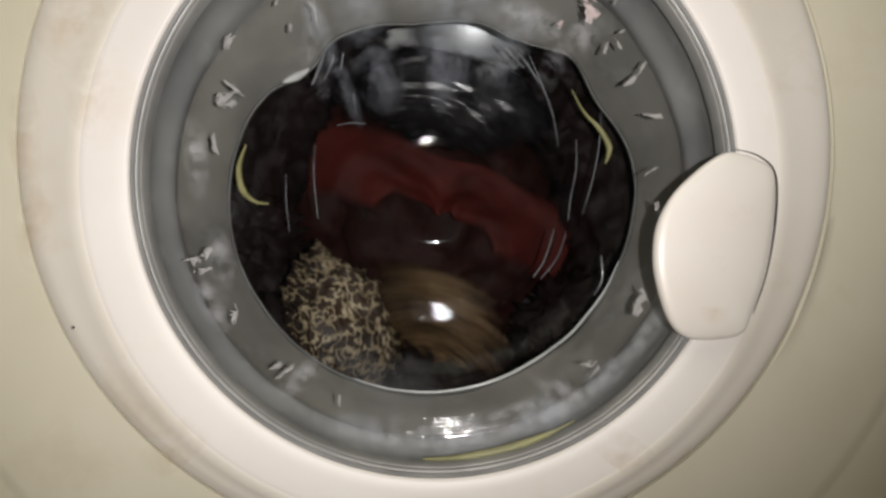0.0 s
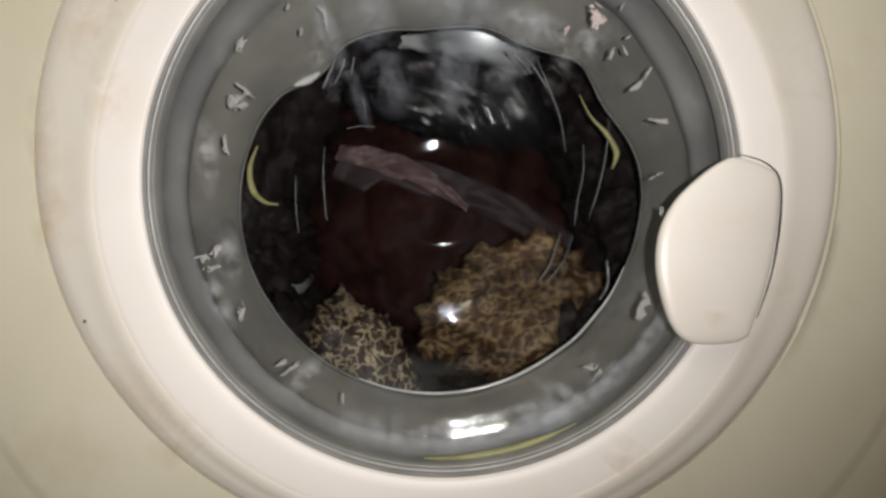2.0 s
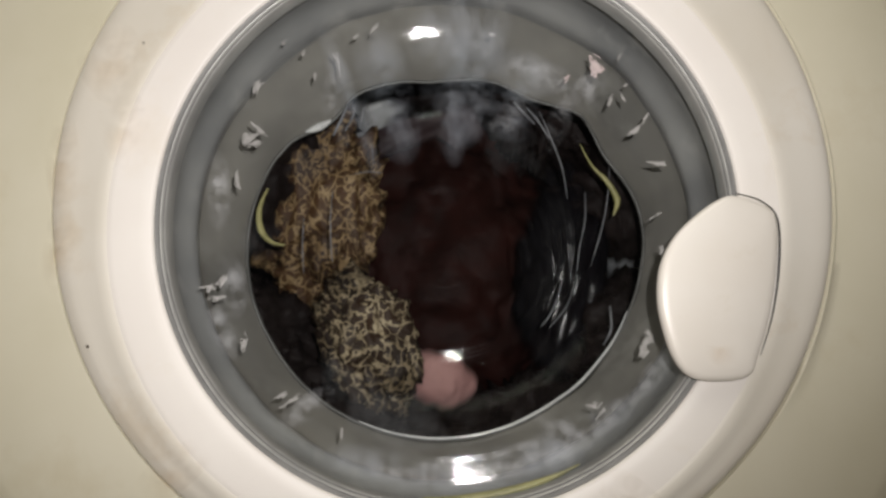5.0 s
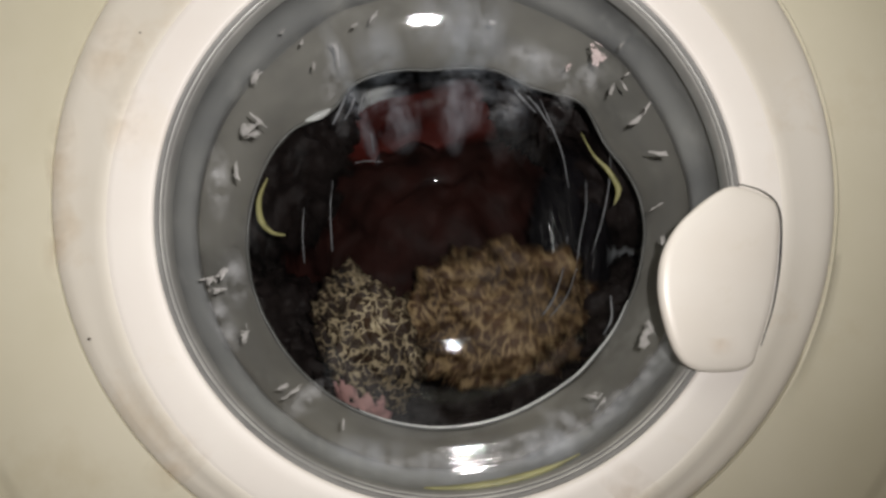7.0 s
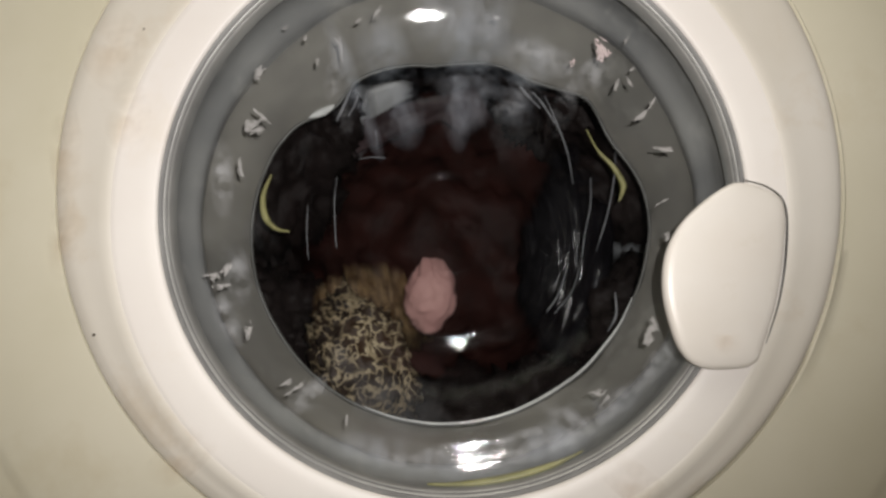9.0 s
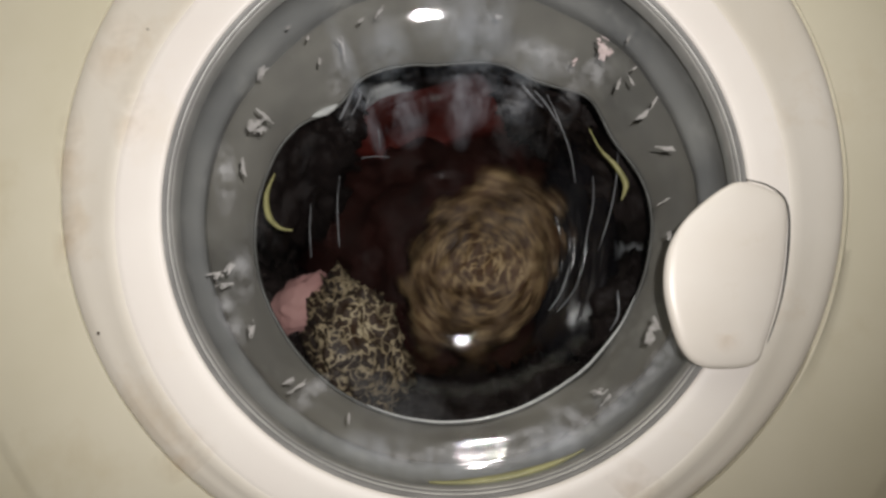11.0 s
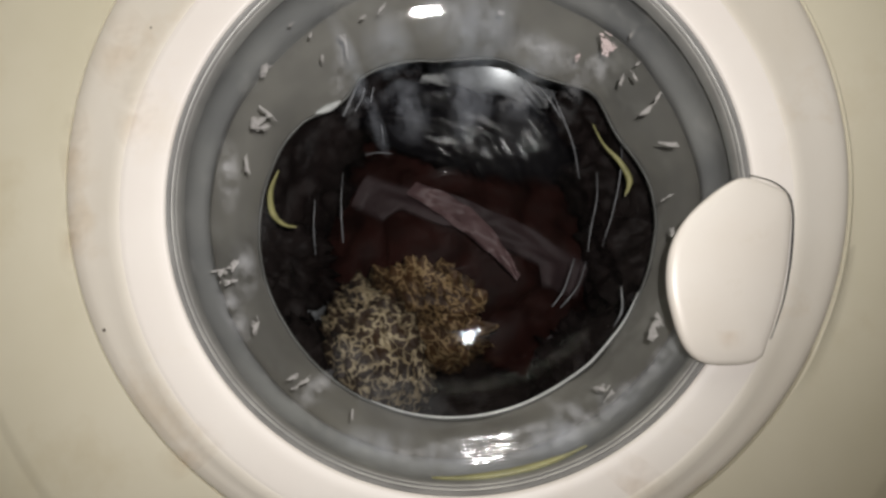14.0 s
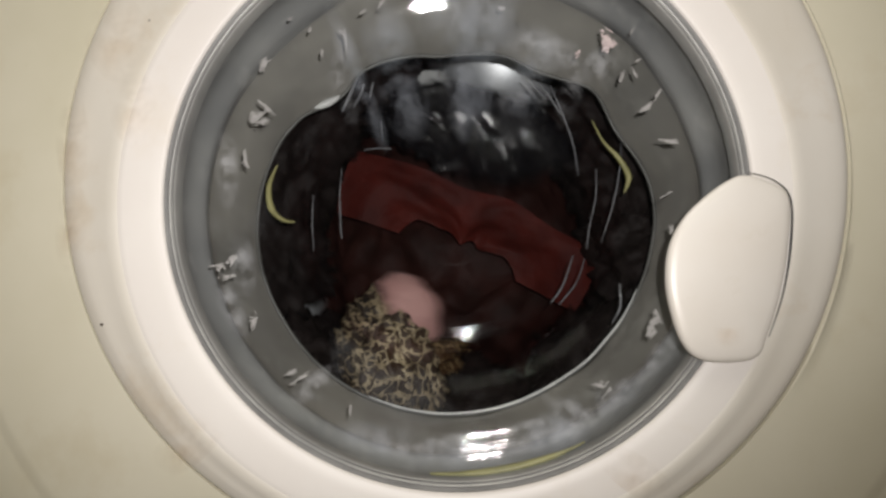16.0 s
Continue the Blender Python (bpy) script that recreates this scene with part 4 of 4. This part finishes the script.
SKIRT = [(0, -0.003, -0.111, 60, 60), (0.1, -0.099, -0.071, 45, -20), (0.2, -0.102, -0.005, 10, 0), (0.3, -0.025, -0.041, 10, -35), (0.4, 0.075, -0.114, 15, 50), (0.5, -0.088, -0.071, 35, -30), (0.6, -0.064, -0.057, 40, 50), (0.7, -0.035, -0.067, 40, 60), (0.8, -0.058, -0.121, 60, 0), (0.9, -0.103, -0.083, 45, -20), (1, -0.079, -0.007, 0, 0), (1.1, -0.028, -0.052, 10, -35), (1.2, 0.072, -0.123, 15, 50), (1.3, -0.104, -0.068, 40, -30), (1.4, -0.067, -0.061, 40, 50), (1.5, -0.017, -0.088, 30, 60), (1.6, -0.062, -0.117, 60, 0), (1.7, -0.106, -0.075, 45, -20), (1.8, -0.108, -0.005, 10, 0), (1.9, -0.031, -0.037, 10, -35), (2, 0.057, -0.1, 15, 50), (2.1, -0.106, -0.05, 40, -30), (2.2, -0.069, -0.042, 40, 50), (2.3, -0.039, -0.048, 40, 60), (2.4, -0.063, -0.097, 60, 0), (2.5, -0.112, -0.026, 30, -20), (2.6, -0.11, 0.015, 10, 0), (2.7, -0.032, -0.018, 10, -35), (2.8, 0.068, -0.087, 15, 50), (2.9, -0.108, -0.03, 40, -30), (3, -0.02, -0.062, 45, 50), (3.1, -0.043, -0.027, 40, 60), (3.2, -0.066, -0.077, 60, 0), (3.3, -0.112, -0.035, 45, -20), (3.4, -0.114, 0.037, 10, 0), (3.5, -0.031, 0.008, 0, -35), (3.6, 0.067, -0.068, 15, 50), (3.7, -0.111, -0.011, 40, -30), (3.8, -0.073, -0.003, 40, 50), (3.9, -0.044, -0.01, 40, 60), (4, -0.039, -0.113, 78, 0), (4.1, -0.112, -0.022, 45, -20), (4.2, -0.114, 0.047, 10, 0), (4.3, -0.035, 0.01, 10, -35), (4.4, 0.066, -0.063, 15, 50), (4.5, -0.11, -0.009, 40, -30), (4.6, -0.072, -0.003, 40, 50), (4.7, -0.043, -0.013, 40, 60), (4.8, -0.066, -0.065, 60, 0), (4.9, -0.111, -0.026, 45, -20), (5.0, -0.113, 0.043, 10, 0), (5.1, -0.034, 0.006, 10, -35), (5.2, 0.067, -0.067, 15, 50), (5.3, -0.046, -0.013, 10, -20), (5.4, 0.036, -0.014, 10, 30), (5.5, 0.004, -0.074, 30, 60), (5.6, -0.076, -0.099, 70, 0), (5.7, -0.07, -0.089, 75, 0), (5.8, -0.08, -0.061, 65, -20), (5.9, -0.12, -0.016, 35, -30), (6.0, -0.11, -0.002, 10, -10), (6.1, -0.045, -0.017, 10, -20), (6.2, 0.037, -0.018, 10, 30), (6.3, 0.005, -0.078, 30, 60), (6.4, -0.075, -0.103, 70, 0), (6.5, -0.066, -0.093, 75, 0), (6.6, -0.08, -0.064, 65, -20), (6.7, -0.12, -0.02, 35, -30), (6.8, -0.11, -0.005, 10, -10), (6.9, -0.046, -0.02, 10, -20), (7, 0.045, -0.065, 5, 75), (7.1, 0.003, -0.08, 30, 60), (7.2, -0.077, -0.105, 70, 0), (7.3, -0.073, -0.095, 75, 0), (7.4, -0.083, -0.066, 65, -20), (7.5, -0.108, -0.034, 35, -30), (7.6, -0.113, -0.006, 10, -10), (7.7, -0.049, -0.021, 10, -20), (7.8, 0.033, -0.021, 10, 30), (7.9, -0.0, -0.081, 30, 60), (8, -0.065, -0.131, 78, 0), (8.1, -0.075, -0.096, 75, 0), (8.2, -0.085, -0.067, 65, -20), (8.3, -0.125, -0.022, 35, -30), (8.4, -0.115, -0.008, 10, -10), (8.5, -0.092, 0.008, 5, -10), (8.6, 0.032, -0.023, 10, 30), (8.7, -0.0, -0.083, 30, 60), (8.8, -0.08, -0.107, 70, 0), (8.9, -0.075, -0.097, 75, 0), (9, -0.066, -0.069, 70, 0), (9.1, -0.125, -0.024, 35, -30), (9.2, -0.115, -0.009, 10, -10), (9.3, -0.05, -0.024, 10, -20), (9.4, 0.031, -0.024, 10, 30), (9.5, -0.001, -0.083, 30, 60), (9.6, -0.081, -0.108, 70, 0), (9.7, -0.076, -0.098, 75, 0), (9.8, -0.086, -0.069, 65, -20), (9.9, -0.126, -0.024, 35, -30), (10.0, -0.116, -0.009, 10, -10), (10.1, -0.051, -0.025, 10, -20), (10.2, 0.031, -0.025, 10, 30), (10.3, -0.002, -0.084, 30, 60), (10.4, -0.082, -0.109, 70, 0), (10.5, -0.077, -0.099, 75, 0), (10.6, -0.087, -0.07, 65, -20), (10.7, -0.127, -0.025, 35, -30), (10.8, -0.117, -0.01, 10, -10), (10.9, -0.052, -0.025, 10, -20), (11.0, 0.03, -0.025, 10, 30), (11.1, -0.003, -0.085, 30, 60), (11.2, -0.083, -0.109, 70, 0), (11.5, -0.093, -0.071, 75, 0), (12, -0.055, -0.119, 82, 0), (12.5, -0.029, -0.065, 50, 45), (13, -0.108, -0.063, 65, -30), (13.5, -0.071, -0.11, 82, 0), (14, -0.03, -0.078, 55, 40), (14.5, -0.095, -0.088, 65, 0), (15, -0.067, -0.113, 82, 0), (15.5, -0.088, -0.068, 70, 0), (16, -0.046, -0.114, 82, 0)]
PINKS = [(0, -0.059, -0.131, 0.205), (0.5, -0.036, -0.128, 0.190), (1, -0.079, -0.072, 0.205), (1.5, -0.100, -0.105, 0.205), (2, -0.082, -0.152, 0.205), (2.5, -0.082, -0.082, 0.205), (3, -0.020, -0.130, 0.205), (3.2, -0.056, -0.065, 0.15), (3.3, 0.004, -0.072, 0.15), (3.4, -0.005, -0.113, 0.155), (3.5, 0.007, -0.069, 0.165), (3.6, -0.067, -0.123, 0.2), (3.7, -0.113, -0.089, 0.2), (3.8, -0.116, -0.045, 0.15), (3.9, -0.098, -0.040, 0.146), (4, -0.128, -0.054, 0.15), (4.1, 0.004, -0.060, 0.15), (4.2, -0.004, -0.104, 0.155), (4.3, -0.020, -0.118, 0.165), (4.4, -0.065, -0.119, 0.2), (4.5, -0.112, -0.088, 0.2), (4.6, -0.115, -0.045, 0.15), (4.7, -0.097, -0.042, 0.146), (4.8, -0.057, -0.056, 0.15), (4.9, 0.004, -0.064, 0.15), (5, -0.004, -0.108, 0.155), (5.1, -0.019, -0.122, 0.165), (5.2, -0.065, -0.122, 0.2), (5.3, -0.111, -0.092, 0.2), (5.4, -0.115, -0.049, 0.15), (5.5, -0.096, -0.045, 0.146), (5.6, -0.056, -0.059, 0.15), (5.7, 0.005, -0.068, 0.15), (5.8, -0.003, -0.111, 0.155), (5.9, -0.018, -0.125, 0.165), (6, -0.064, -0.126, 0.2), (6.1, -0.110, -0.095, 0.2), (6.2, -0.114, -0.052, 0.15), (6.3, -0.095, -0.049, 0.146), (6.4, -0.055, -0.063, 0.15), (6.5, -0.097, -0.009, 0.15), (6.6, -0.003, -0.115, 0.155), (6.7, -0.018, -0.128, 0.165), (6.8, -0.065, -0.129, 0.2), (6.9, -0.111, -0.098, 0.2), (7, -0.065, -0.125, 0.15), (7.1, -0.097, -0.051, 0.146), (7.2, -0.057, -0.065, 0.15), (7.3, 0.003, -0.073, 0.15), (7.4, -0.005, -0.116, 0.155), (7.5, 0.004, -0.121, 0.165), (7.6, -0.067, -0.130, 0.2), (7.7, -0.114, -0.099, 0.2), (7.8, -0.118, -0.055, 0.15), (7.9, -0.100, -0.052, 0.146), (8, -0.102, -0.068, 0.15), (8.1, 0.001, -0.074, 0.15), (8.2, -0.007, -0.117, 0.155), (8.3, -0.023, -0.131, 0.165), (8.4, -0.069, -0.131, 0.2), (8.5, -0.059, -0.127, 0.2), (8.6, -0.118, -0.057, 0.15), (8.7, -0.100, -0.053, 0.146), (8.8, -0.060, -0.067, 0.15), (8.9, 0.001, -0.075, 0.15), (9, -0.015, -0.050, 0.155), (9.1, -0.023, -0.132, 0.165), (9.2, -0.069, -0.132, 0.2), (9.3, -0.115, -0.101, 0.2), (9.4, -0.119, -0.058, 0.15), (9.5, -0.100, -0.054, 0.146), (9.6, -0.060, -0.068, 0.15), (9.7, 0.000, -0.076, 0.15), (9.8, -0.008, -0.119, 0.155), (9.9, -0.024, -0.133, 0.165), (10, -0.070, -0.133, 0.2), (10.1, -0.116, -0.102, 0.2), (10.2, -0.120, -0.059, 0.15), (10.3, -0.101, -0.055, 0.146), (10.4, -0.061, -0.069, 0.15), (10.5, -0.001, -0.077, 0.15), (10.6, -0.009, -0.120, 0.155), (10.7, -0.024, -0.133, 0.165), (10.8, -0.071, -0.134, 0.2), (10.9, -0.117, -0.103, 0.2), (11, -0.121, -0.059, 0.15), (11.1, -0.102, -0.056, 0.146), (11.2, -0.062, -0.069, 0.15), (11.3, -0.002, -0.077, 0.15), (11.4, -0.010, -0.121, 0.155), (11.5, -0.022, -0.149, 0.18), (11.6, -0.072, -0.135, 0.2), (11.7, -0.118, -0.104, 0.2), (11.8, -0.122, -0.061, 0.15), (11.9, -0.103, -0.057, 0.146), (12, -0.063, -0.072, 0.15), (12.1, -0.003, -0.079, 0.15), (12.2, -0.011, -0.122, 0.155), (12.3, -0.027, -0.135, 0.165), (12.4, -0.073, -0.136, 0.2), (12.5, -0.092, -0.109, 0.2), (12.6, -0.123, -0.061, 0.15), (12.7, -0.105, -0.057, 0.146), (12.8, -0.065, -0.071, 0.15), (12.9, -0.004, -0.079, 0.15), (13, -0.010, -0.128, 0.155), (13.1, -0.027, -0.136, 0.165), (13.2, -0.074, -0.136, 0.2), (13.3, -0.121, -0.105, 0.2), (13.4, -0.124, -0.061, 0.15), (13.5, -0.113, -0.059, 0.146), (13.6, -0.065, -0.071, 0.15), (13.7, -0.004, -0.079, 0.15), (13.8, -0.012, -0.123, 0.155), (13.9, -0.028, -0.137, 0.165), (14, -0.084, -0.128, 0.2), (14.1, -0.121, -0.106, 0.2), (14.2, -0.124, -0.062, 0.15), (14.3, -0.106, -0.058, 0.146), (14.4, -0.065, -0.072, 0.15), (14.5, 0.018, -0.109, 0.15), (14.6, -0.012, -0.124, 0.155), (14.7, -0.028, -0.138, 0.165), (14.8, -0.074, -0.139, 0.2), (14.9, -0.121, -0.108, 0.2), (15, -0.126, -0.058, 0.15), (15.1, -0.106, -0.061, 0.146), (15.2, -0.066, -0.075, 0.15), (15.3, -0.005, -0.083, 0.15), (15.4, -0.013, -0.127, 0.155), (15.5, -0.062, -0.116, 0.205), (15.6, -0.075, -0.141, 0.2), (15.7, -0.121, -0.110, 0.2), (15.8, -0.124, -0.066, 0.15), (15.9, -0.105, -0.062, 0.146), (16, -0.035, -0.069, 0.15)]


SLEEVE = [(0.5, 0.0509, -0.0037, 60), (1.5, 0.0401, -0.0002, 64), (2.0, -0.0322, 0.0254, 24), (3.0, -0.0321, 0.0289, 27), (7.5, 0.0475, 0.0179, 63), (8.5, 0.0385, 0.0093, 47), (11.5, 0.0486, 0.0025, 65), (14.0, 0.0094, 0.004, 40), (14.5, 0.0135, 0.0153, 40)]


def placed(rows, t):
    return [float(np.interp(t, [r[0] for r in rows], [r[k] for r in rows])) for k in range(1, len(rows[0]))]


def motions():
    steps = [i / 10 for i in range(161)]
    # the red shirt rides up behind a lifter, slides off the top of the load and drops out of sight
    swing = [-2, 48, 105, 158, 210, 262, 312, 350]
    depth = [0.0, 0.026, 0.085, 0.10, 0.11, 0.10, 0.012, 0.0]
    aside = [(0.006, -0.018)] * 6 + [(-0.062, 0.078), (0.006, 0.004)]
    for ob, late in ((red_shirt, 0), (mauve_scarf, 4)):
        walk(ob, [(t, pose(aside[(i - late) % 8][0], depth[(i - late) % 8], ZC + aside[(i - late) % 8][1], 0, 360 * ((i - late + 1) // 8) + swing[(i - late) % 8] - 360 * ((i - late) % 8 == 7), 0)) for i, t in enumerate(steps)])
    # two blue-black garments take turns: over the top, down the open side, and back behind the load
    fall = [(0.016, 0.094, 0.198, 12), (0.084, 0.062, 0.200, 55), (0.112, -0.012, 0.205, 95), (0.085, -0.085, 0.30, 135), (0.0, -0.11, 0.33, 180), (-0.085, -0.085, 0.33, 225), (-0.11, 0.02, 0.33, 270), (-0.04, 0.15, 0.28, 325)]
    for ob, late in zip(falling_shirts, (0, 4)):
        rows = []
        for i, t in enumerate(steps):
            x, z, y, a = fall[(i - late) % 8]
            rows.append((t, pose(x, y, z + ZC, 0, a + 360 * ((i - late) // 8), 0)))
        walk(ob, rows)
    # the sleeve is placed to fit the camera's view at its rows, sunk between them
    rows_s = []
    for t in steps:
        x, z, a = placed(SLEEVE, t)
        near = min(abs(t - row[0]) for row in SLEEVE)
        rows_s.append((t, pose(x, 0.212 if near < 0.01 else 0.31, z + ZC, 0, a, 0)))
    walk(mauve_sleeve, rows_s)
    walk(drum, [(t, pose(0, 0, 0, 0, 300 * t + 15, 0)) for t in steps])
    for ob in turning_shirts:
        walk(ob, [(t, pose(0, 0, ZC, 0, 300 * t + 15, 0)) for t in steps])
    walk(dark_bundle, [(t, pose(0, 0.31, ZC, 0, 300 * t + 15, 0)) for t in steps])
    # the black heap, placed to hide side lifters from the camera, rocks as they pass
    for k, ob in enumerate(black_shirts):
        walk(ob, [(t, pose(0, 0, ZC, 0, 11 * math.sin(2 * math.pi * (t / 0.4 + k / 6)), 0)) for t in steps])
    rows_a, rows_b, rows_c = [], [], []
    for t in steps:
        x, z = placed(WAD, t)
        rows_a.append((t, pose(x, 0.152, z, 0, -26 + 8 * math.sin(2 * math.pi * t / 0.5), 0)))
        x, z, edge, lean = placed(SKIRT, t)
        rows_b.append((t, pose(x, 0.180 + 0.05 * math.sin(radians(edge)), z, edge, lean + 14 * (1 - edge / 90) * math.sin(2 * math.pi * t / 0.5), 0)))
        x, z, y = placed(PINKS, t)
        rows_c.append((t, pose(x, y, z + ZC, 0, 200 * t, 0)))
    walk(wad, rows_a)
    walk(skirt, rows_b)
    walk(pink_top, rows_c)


motions()
